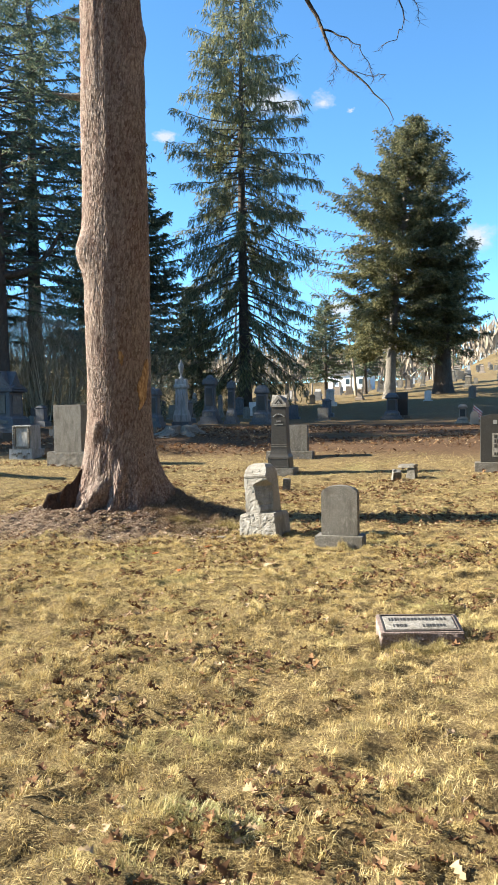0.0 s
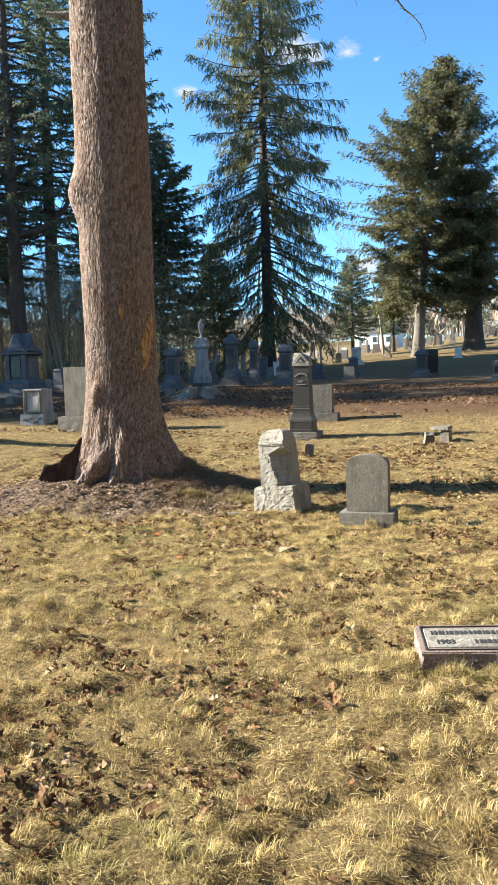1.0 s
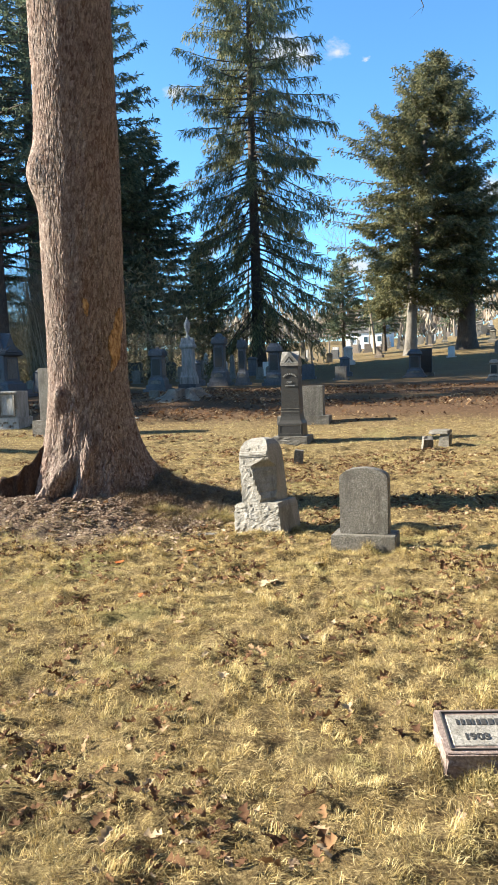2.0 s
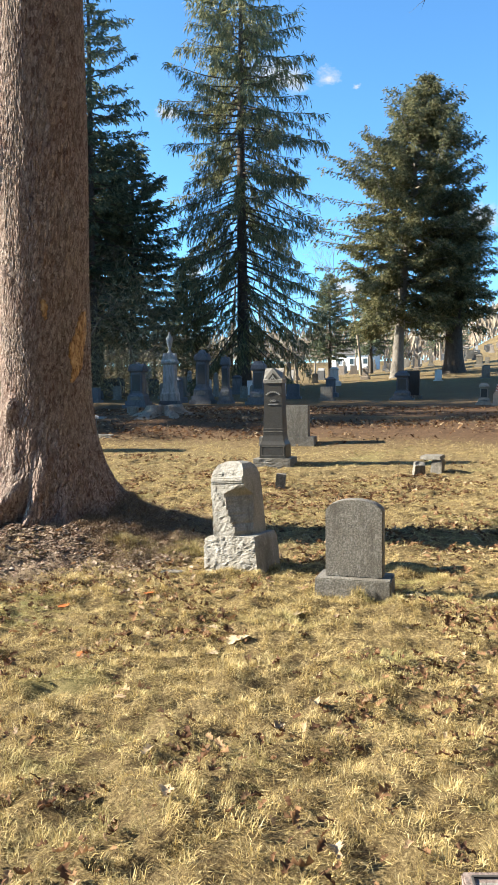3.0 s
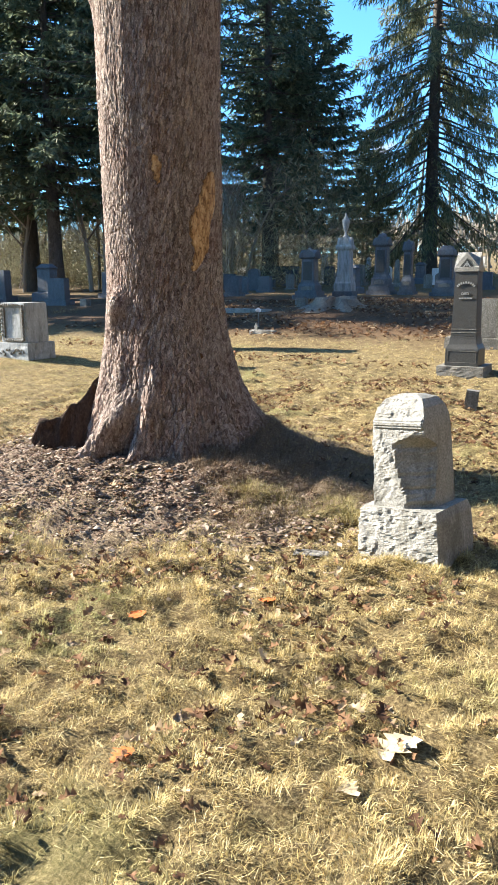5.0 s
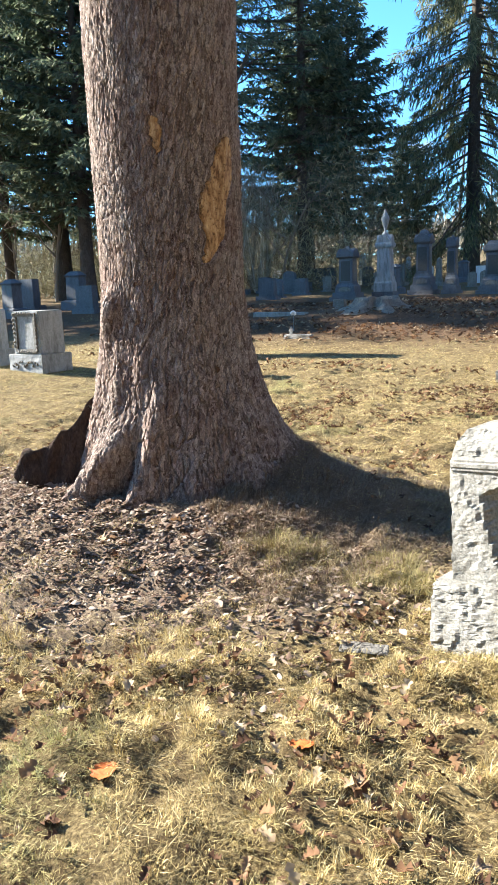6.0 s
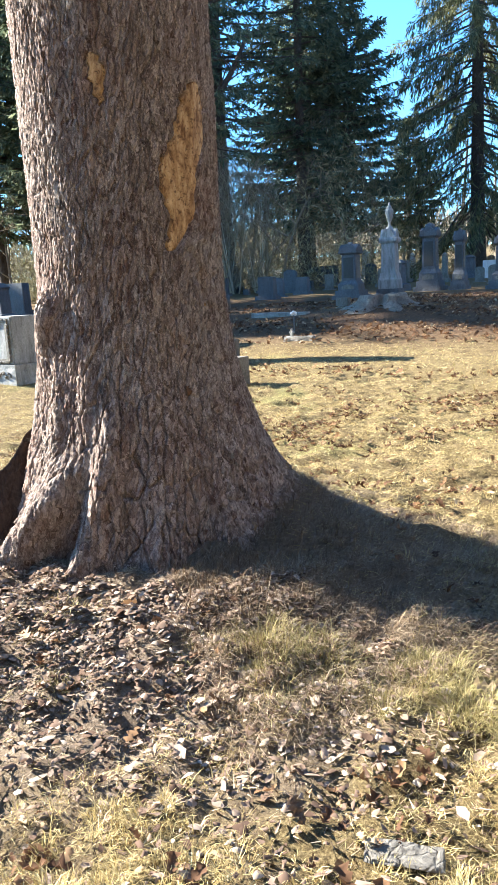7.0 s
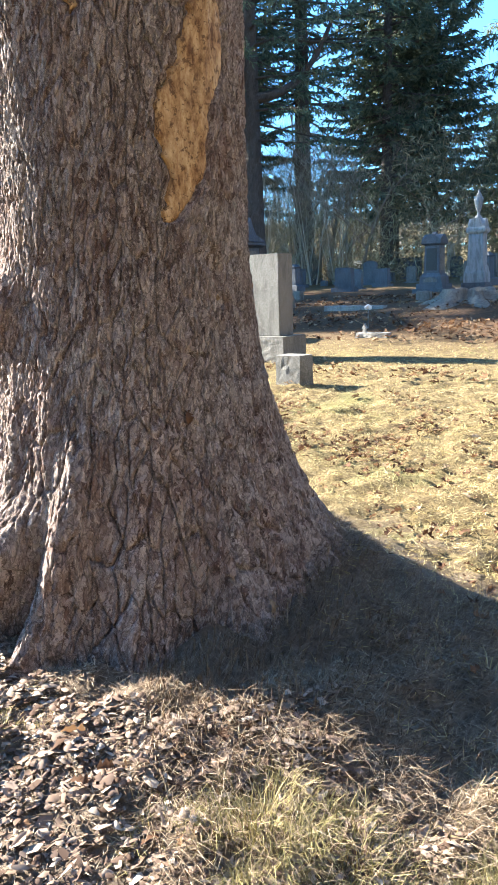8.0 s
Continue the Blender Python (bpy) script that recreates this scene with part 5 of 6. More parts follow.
# thicket of fine bare twigs under and behind the hemlocks
g2 = np.random.default_rng(19)
n = 120000
bx, by = g2.uniform(-58, -19, n), g2.uniform(40, 58, n)
keep = (by > 38 - 0.35 * (bx + 24)) | (bx < -34)
bx, by = bx[keep], by[keep]
n = len(bx)
hgt = 8.5 * g2.random(n) ** 1.2 * (0.6 + 0.5 * vnoise(bx * 0.35, by * 0.35, 97))
way = g2.normal(0, 0.6, (n, 3))
way[:, 2] += 0.35
way /= np.linalg.norm(way, axis=1)[:, None]
V, Q = kites(np.stack([bx, by, lie(bx, by) + np.maximum(hgt, 0)], 1), way, g2.uniform(0.2, 0.6, n), g2.uniform(0.015, 0.05, n), g2.normal(0, 1, (n, 3)))
me = mesh_np("thicket", V, Q)
me.materials.append(twigs_brush)
tagged(new("thicket", me), "tangled olive-grey leafless brush at the wood's edge", "brush", kind="stuff")

# a pale clump of many-stemmed bare shrubs before the hemlocks
shrub_twig = island_mat("shrub_twig", [(0.0, (0.22, 0.2, 0.15)), (0.6, (0.42, 0.39, 0.3)), (1.0, (0.58, 0.54, 0.43))], 0.9, 0.1)
for k, (x, y, hh) in enumerate(((-26.6, 40.6, 7.0), (-27.9, 41.6, 8.0), (-25.3, 41.4, 6.0), (-29.0, 40.2, 6.5))):
    g4 = np.random.default_rng(60 + k)
    n = 2600
    a, q = g4.uniform(0, 6.283, n), 1.7 * np.sqrt(g4.random(n))
    z = hh * g4.random(n) ** 0.9
    q = q * (0.3 + 1.1 * np.sin(np.clip(z / hh, 0, 1) * 2.4)) * (0.7 + 0.5 * vnoise(a * 2, z * 0.5, 70 + k))
    lx, ly = q * np.cos(a), q * np.sin(a)
    way = np.stack([0.4 * np.cos(a) + g4.normal(0, 0.6, n), 0.4 * np.sin(a) + g4.normal(0, 0.6, n), 0.5 + 0.6 * g4.random(n)], 1)
    way /= np.linalg.norm(way, axis=1)[:, None]
    V, Q = kites(np.stack([lx, ly, z], 1), way, g4.uniform(0.25, 0.9, n), g4.uniform(0.008, 0.024, n), g4.normal(0, 1, (n, 3)))
    shrub = empty("bare_shrub", at(x, y), "tall leafless grey-brown shrub of many fine stems", "shrub", "leafless shrubs before the hemlocks")
    tagged(part("twig_mass", mesh_np("twig_mass", V, Q), shrub_twig, shrub), "countless fine pale twigs", kind="stuff")
    h = Heap()
    for j in range(9):
        strip_limb(h, (g4.uniform(-0.4, 0.4), g4.uniform(-0.4, 0.4), -0.2), g4.uniform(0, 360), g4.uniform(0.5, 1.6), hh * g4.uniform(0.7, 1.0), 0.045, 300 + 10 * k + j, 5, 9)
    tagged(part("stem_clump", h.mesh("stem_clump", True), shrub_twig, shrub), "slim grey stems", kind="stuff")

# unseen leafless woods, added on the open sides to cut sky fill
g3 = np.random.default_rng(29)
n = 60000
t_ = g3.random(n)
ex, ey = 15 + 9 * g3.random(n), -20 + 75 * t_
sx_, sy_ = -18 + 42 * t_, -14 - 9 * g3.random(n)
east = g3.random(n) < 0.62
bx, by = np.where(east, ex, sx_), np.where(east, ey, sy_)
way = g3.normal(0, 0.45, (n, 3))
way[:, 2] += 0.7
way /= np.linalg.norm(way, axis=1)[:, None]
V, Q = kites(np.stack([bx, by, lie(bx, by) - 0.3 + 27 * g3.random(n) * (0.8 + 0.25 * vnoise(bx * 0.2, by * 0.2, 98))], 1), way, g3.uniform(0.8, 2.6, n), g3.uniform(0.1, 0.4, n), g3.normal(0, 1, (n, 3)))
me = mesh_np("wood_edge", V, Q)
me.materials.append(twigs_bare)
tagged(new("wood_edge", me), "unseen brown woods added to cut sky fill and bounce sunlight", "woods", kind="stuff")

# far woods on the hills: countless bare crowns and dark conifers
rr_ = np.random.default_rng(15)
n = 30000
ang = rr_.uniform(-0.75, 1.0, n)
dist = rr_.uniform(190, 420, n)
bx, by = dist * np.sin(-0.15 + ang), dist * np.cos(-0.15 + ang)
bz = lie(bx, by) + rr_.uniform(-0.5, 7, n)
way = rr_.normal(0, 0.35, (n, 3))
way[:, 2] = 1
way /= np.linalg.norm(way, axis=1)[:, None]
V, Q = kites(np.stack([bx, by, bz], 1), way, rr_.uniform(2, 7, n), rr_.uniform(0.25, 0.9, n), rr_.normal(0, 1, (n, 3)))
me = mesh_np("far_woods", V, Q)
me.materials.append(twigs_bare)
tagged(new("far_woods", me), "grey-brown leafless woods on the distant hills", "woods", kind="stuff")
for x, y, s in ((6, 150, 0.8), (11, 156, 0.7), (3, 170, 0.6), (15, 150, 0.75), (-14, 160, 0.8), (-20, 150, 0.7), (-8, 140, 0.6), (20, 170, 0.8)):
    tree("pine_tree", dark3, x, y, x * 30, "distant dark conifer on the hillside", bark_far, needles_hemlock, "distant conifers on the hillside", s * 0.62)

# small fair-weather clouds, a far backdrop; their sunlit white is a faint glow
cloud_mat = bpy.data.materials.new("cloud")
cloud_mat.use_nodes = True
nt = cloud_mat.node_tree
co = coords(nt)
rad = nt.nodes.new("ShaderNodeVectorMath")
rad.operation = "LENGTH"
nt.links.new(co, rad.inputs[0])
off = nt.nodes.new("ShaderNodeVectorMath")
off.operation = "ADD"
nt.links.new(co, off.inputs[0])
oi = nt.nodes.new("ShaderNodeObjectInfo")
nt.links.new(oi.outputs["Location"], off.inputs[1])
puff = nt.nodes.new("ShaderNodeMath")
puff.operation = "MULTIPLY_ADD"
nt.links.new(noise_node(nt, off.outputs[0], 1.6, 8, 0.62), puff.inputs[0])
puff.inputs[1].default_value = 1.65
sub_ = nt.nodes.new("ShaderNodeMath")
sub_.operation = "SUBTRACT"
sub_.inputs[0].default_value = 0.0
nt.links.new(rad.outputs["Value"], sub_.inputs[1])
nt.links.new(sub_.outputs[0], puff.inputs[2])
veil = ramp_node(nt, [(0.25, (0,) * 3), (0.75, (0.9,) * 3)], puff.outputs[0])
glow = nt.nodes.new("ShaderNodeEmission")
glow.inputs["Color"].default_value, glow.inputs["Strength"].default_value = (0.93, 0.97, 1.0, 1), 0.23
clear = nt.nodes.new("ShaderNodeBsdfTransparent")
mx = nt.nodes.new("ShaderNodeMixShader")
nt.links.new(veil, mx.inputs["Fac"])
nt.links.new(clear.outputs[0], mx.inputs[1])
nt.links.new(glow.outputs[0], mx.inputs[2])
nt.links.new(mx.outputs[0], nt.nodes["Material Output"].inputs["Surface"])
cloud_me = mesh_np("backdrop", [(-1, -1, 0), (1, -1, 0), (1, 1, 0), (-1, 1, 0)], [(0, 1, 2, 3)])
cloud_me.materials.append(cloud_mat)
for x, y, z, size in ((-300, 1360, 556, 48), (-578, 1289, 507, 40), (-439, 1510, 640, 120), (-42, 1565, 331, 75), (-372, 1846, 253, 90), (-711, 1737, 299, 75), (-254, 1376, 541, 14)):
    ob = new("backdrop", cloud_me)
    ob.matrix_world = look((x, y, z), (2 * x, 2 * y, 2 * z)) @ Matrix.Diagonal((size * 0.95, size * 0.62, 1, 1))
    tagged(ob, "small ragged white cloud far off in blue sky", "cloud", kind="structure")

# ---- grass, leaves and litter ----
STONES = ((-2.86, 9.4, 0.25, 0.21), (-1.78, 8.84, 0.265, 0.145), (-0.535, 5.335, 0.28, 0.17), (-4.81, 17.0, 0.36, 0.36), (-10.74, 17.75, 0.55, 0.3))


def blade_set(x, y, g, lmin, lmax, wid, tilt_mean=0.95, az=None, tall=None, lift=0.0):
    """Bent blades rooted at x, y."""
    n = len(x)
    base = np.stack([x, y, gz(x, y) - 0.004 + lift], 1)
    if az is None:
        # blades flop outward from the crown of each tussock
        e = 0.03
        ax = fbm((x + e) * 4.5, y * 4.5, 11) - fbm((x - e) * 4.5, y * 4.5, 11) + 0.5 * (vnoise((x + e) * 11, y * 11, 17) - vnoise((x - e) * 11, y * 11, 17))
        ay = fbm(x * 4.5, (y + e) * 4.5, 11) - fbm(x * 4.5, (y - e) * 4.5, 11) + 0.5 * (vnoise(x * 11, (y + e) * 11, 17) - vnoise(x * 11, (y - e) * 11, 17))
        az = np.arctan2(-ay, -ax) + 0.8 * vnoise(x * 2, y * 2, 75) + g.normal(0, 0.85, n)
    tilt = np.clip(g.normal(tilt_mean, 0.4, n), 0.05, 1.5)
    ln = g.uniform(lmin, lmax, n)
    if tall is not None:
        ln = ln * tall
    d1 = np.stack([np.cos(az) * np.sin(tilt * 0.6), np.sin(az) * np.sin(tilt * 0.6), np.cos(tilt * 0.6)], 1)
    t2 = np.minimum(tilt * 1.3 + g.uniform(-0.2, 0.4, n), 1.75)
    az2 = az + g.normal(0, 0.5, n)
    d2 = np.stack([np.cos(az2) * np.sin(t2), np.sin(az2) * np.sin(t2), np.cos(t2)], 1)
    sd = np.stack([-np.sin(az), np.cos(az), np.zeros(n)], 1) * (wid / 2 * g.uniform(0.6, 1.4, n))[:, None]
    mid = base + d1 * (ln * 0.5)[:, None]
    tip = mid + d2 * (ln * 0.55)[:, None]
    V = np.stack([base - sd, base + sd, mid + sd * 0.85, mid - sd * 0.85, tip], 1).reshape(-1, 3)
    k = np.arange(n) * 5
    return V, np.stack([k, k + 1, k + 2, k + 3], 1), np.stack([k + 3, k + 2, k + 4], 1)


def gaps(x, y):
    """Low where the sward has worn through between tussocks."""
    return 0.7 * vnoise(x * 12, y * 12, 61) + 0.45 * vnoise(x * 24, y * 24, 62)


def lawn(n, x0, x1, y0, y1, seed, lmin, lmax, wid):
    g = np.random.default_rng(seed)
    x, y = g.uniform(x0, x1, n), g.uniform(y0, y1, n)
    r = np.hypot(x - TREE[0] - 0.3, y - TREE[1] + 0.1) + 1.1 * sstep(-5.0, -4.7, x) * sstep(10.0, 10.3, y)
    clump = fbm(x * 4.5, y * 4.5, 11)
    keep = (r + 0.9 * vnoise(x * 2.2, y * 2.2, 73) > 1.4 + 0.8 * g.random(n)) & (clump + g.uniform(-0.5, 0.9, n) > -0.05) & (gaps(x, y) + g.uniform(-0.15, 0.15, n) > -0.1)
    for sx, sy, hw, hd in STONES:
        keep &= ~((np.abs(x - sx) < hw) & (np.abs(y - sy) < hd))
    keep &= g.random(n) > 0.97 * sstep(18.3, 20.0, y + 0.8 * vnoise(x * 0.5, y, 88))
    tuft = sstep(-0.35, 0.45, vnoise(x * 24, y * 24, 62))      # small dense tufts with hollows between
    keep &= g.random(n) < 0.12 + 0.88 * tuft
    x, y, clump, tuft = x[keep], y[keep], clump[keep], tuft[keep]
    return blade_set(x, y, g, lmin, lmax, wid, tall=(0.8 + 0.6 * np.clip(clump, -0.3, 0.8)) * (0.6 + 0.6 * tuft), lift=0.016 * tuft)


def thatch(n, x0, x1, y0, y1, seed, lmin, lmax, wid):
    """Matted dead blades lying every way, one triangle each."""
    g = np.random.default_rng(seed)
    x, y = g.uniform(x0, x1, n), g.uniform(y0, y1, n)
    r = np.hypot(x - TREE[0] - 0.3, y - TREE[1] + 0.1) + 1.1 * sstep(-5.0, -4.7, x) * sstep(10.0, 10.3, y)
    bare_ = fbm(x * 2.6, y * 2.6, 19)
    keep = (r + 0.9 * vnoise(x * 2.2, y * 2.2, 73) > 1.1 + 1.1 * g.random(n)) & (bare_ + g.uniform(-0.2, 1.2, n) > -0.15) & (gaps(x, y) + g.uniform(-0.25, 0.25, n) > -0.42)
    for sx, sy, hw, hd in STONES:
        keep &= ~((np.abs(x - sx) < hw) & (np.abs(y - sy) < hd))
    keep &= g.random(n) > 0.97 * sstep(18.3, 20.0, y + 0.8 * vnoise(x * 0.5, y, 88))
    x, y = x[keep], y[keep]
    n = len(x)
    az = 3.5 * vnoise(x * 4, y * 4, 76) + g.normal(0, 1.3, n)
    el = np.abs(g.normal(0.2, 0.3, n))
    ln = g.uniform(lmin, lmax, n)
    d = np.stack([np.cos(az) * np.cos(el), np.sin(az) * np.cos(el), np.sin(el)], 1)
    base = np.stack([x, y, gz(x, y) + g.uniform(-0.002, 0.014, n)], 1)
    roll = g.uniform(-1.2, 1.2, n)
    side = np.stack([-np.sin(az) * np.cos(roll), np.cos(az) * np.cos(roll), np.sin(roll)], 1) * (wid / 2 * g.uniform(0.6, 1.4, n))[:, None]
    V = np.stack([base - side, base + side, base + d * ln[:, None]], 1).reshape(-1, 3)
    return V, np.zeros((0, 4), int), np.arange(3 * n).reshape(n, 3)


def pile(sets, name):
    vs, qs, ts, off = [], [], [], 0
    for V, Q, T_ in sets:
        vs.append(V)
        qs.append(Q + off)
        ts.append(T_ + off)
        off += len(V)
    return mesh_np(name, np.concatenate(vs), np.concatenate(qs), np.concatenate(ts))


me = pile([lawn(*a) for a in ((360000, -4.8, 0.9, 2.0, 6.6, 1, 0.026, 0.06, 0.0022), (300000, -5.6, 0.4, 6.6, 9.8, 2, 0.026, 0.058, 0.0023),
                              (60000, -9.0, 2.5, 9.8, 15.5, 3, 0.03, 0.065, 0.003), (26000, -16, 4, 15.5, 24, 4, 0.04, 0.07, 0.006))]
          + [thatch(*a) for a in ((230000, -4.8, 0.9, 2.0, 6.6, 11, 0.025, 0.06, 0.0016), (200000, -5.6, 0.6, 6.6, 9.8, 12, 0.025, 0.06, 0.0018),
                                  (230000, -13, 2.5, 9.8, 15.5, 13, 0.025, 0.055, 0.0034), (110000, -16, 4, 15.5, 24, 14, 0.035, 0.07, 0.006))], "grass")
me.materials.append(grass_dry)
tagged(new("grass", me), "matted dry straw-gold winter grass with greenish patches", "grass", kind="stuff")

# longer tufts by the spruce and round the stones
g = np.random.default_rng(31)
tufts = [(-18.7, 22.3, 0.2, 60, 0.3, 0.6), (-18.3, 22.5, 0.15, 40, 0.3, 0.55), (-4.2, 9.68, 0.17, 1500, 0.08, 0.17), (-3.98, 9.78, 0.14, 1100, 0.07, 0.16), (-4.05, 9.5, 0.1, 500, 0.06, 0.13), (-3.62, 9.84, 0.15, 1500, 0.09, 0.18), (-3.42, 9.72, 0.12, 900, 0.08, 0.16), (-3.66, 9.6, 0.1, 500, 0.06, 0.13), (-3.85, 9.55, 0.14, 260, 0.05, 0.09), (-4.4, 9.5, 0.1, 120, 0.05, 0.1), (-4.0, 9.3, 0.1, 120, 0.05, 0.09), (-4.7, 9.1, 0.1, 120, 0.05, 0.09)]
for sx, sy, hw, hd in STONES[:3]:
    for k in range(26):
        e = g.uniform(0, 1)
        tufts.append((sx + g.uniform(-hw, hw) * 1.1, sy - hd - 0.03 - 0.04 * e, 0.06, 60 if sy < 6 else 34, 0.05, 0.15 if sy < 6 else 0.09))
        tufts.append((sx + hw * g.choice([-1, 1]) * 1.12, sy + g.uniform(-hd, hd), 0.05, 20, 0.04, 0.1))
for k in range(90):
    tufts.append((g.uniform(-6, 1), g.uniform(2.6, 9.3), g.uniform(0.05, 0.12), int(g.uniform(30, 90)), 0.035, 0.08))
sets = []
for x, y, r, n, l0, l1 in tufts:
    a, q = g.uniform(0, 6.28, n), r * np.sqrt(g.random(n))
    px, py = x + q * np.cos(a), y + q * np.sin(a)
    sets.append(blade_set(px, py, g, l0, l1, 0.0021, 0.55 + 0.75 * q / r, a + g.normal(0, 1.1, n), tall=0.6 + 0.4 * vnoise(px * 22, py * 22, 64)))
me = pile(sets, "grass_tufts")
grass_tuft = island_mat("grass_tuft", [(0.0, (0.14, 0.12, 0.045)), (0.4, (0.28, 0.235, 0.095)), (1.0, (0.48, 0.39, 0.2))], 0.85, 0.1, 0.15)
me.materials.append(grass_tuft)
tagged(new("grass_tufts", me), "longer yellow-green grass tufts round stones and roots", "grass", kind="stuff")

# a low bleached tussock with green coming through
sets = []
for x, y, r, n, l0, l1 in ((-1.16, 2.8, 0.12, 1200, 0.025, 0.055), (-0.97, 2.76, 0.13, 1300, 0.025, 0.06)):
    a, q = g.uniform(0, 6.28, n), r * np.sqrt(g.random(n))
    px, py = x + q * np.cos(a), y + q * np.sin(a)
    sets.append(blade_set(px, py, g, l0, l1, 0.002, 0.5 + 0.8 * q / r, a + g.normal(0, 1.1, n), lift=0.012))
me = pile(sets, "grass_tussock")
me.materials.append(island_mat("grass_green", [(0.0, (0.2, 0.22, 0.075)), (0.5, (0.42, 0.4, 0.18)), (1.0, (0.66, 0.59, 0.37))], 0.85, 0.1, 0.2))
tagged(new("grass_tussock", me), "low bleached grass tussock with fresh green blades", "grass", kind="stuff")


# fallen leaves
def leaf_verts(seed):
    """A curled lobed leaf about 1 long: vertices and quads across the midrib."""
    g = np.random.default_rng(seed)
    n = 9
    s = np.linspace(0, 1, n)
    w = np.array([0.02, 0.16, 0.1, 0.3, 0.17, 0.36, 0.2, 0.26, 0.02]) * g.uniform(0.8, 1.2, n)
    curl, cup, twist = g.uniform(-0.5, 0.7), g.uniform(0.1, 0.9), g.uniform(-0.5, 0.5)
    rows = []
    for i in range(n):
        zc = curl * (s[i] - 0.5) ** 2 + 0.07 * g.normal()
        for k in (-1, -0.5, 0, 0.5, 1):
            rows.append((s[i] - 0.5 + 0.05 * abs(k) * g.normal(), k * w[i], zc + cup * (k * w[i]) ** 2 * 3 + twist * k * w[i] * (s[i] - 0.5) + 0.05 * g.normal()))
    return np.array(rows), grid_faces(n, 5)


LEAVES = [leaf_verts(k) for k in range(8)]
leaf_paint, nt, b = node_mat("dead_leaf", 0.85, 0.0, 0.1)
oi = nt.nodes.new("ShaderNodeObjectInfo")
lc = ramp_node(nt, [(0.0, (0.07, 0.038, 0.024)), (0.35, (0.15, 0.08, 0.045)), (0.65, (0.24, 0.16, 0.1)), (0.9, (0.44, 0.35, 0.24)), (1.0, (0.19, 0.1, 0.055))], oi.outputs["Random"])
lc = mix_node(nt, ramp_node(nt, [(0.4, (0,) * 3), (0.7, (0.5,) * 3)], noise_node(nt, coords(nt), 6, 4, 0.7)), lc, (0.14, 0.08, 0.045))
nt.links.new(lc, b.inputs["Base Color"])
bump_node(nt, b, noise_node(nt, coords(nt), 12, 4, 0.7), 0.4, 0.02)
leaf_meshes = []
for v, q in LEAVES:
    me = mesh_np("fallen_leaf", v, q, smooth=True)
    me.materials.append(leaf_paint)
    leaf_meshes.append(me)
g = np.random.default_rng(77)


def leafy(x, y):
    """How thickly leaves lie: in drifts."""
    return fbm(x * 1.1, y * 1.1, 91) + 0.6 * vnoise(x * 3.5, y * 3.5, 93)


placed = 0
while placed < 280:
    x, y = g.uniform(-5.2, 0.4), g.uniform(3.0, 9.2)
    if leafy(x, y) < g.uniform(-0.3, 0.8):
        continue
    ob = new("fallen_leaf", leaf_meshes[int(g.integers(8))])
    s = 0.03 + 0.055 * g.random() ** 1.6
    ob.matrix_world = Matrix.LocRotScale((x, y, gz1(x, y) + 0.022 + 0.1 * s), Euler((g.normal(0, 0.35), g.normal(0, 0.35), g.uniform(0, 6.28))), (s, s, s))
    tagged(ob, "curled dry brown oak leaf lying on the grass", "leaf", "fallen leaves on the lawn")
    placed += 1


def small_leaf(seed):
    g = np.random.default_rng(seed)
    s = np.linspace(0, 1, 7)
    w = np.array([0.02, 0.24, 0.09, 0.36, 0.13, 0.27, 0.02]) * g.uniform(0.75, 1.25, 7)
    curl, cup = g.uniform(-0.4, 0.7), g.uniform(0.1, 1.1)
    rows = [(s[i] - 0.5, k * w[i], curl * (s[i] - 0.5) ** 2 + cup * (k * w[i]) ** 2 * 3 + 0.05 * g.normal()) for i in range(7) for k in (-1, 0, 1)]
    return np.array(rows), grid_faces(7, 3)


SMALL = [small_leaf(k) for k in range(8)]


def scatter(n, x0, x1, y0, y1, seed, smin, smax, lift, pick, name, material, label, cat):
    g = np.random.default_rng(seed)
    vs, qs, off = [], [], 0
    x, y = g.uniform(x0, x1, n), g.uniform(y0, y1, n)
    keep = pick(x, y, g)
    x, y = x[keep], y[keep]
    z = gz(x, y)
    for i in range(len(x)):
        v, q = SMALL[i % 8]
        s = smin + (smax - smin) * g.random() ** 1.5
        R_ = np.array(Euler((g.normal(0, 0.35), g.normal(0, 0.35), g.uniform(0, 6.28))).to_matrix())
        vs.append((v * s) @ R_.T + np.array([x[i], y[i], z[i] + lift + 0.08 * s]))
        qs.append(q + off)
        off += len(v)
    me = mesh_np(name, np.concatenate(vs), np.concatenate(qs))
    me.materials.append(material)
    return tagged(new(name, me), label, cat, kind="stuff")


scatter(62000, -9, 2, 2.2, 16, 5, 0.025, 0.08, 0.028, lambda x, y, g: (leafy(x, y) + 0.2 * (y > 6.5) > g.uniform(0.0, 0.92, len(x))) & (np.hypot(x - TREE[0], y - TREE[1]) > g.uniform(1.0, 3.0, len(x))), "leaf_litter", leaf_brown, "scattered small brown leaves caught in the grass", "leaf litter")
scatter(15000, -16, 5, 16, 29, 6, 0.06, 0.13, 0.03, lambda x, y, g: vnoise(x * 0.25, y * 1.1, 95) + 0.55 * sstep(18.0, 20.5, y) > g.uniform(0.0, 1.0, len(x)), "leaf_drift", leaf_brown, "drifts of brown leaves on the shaded slope", "leaf litter")

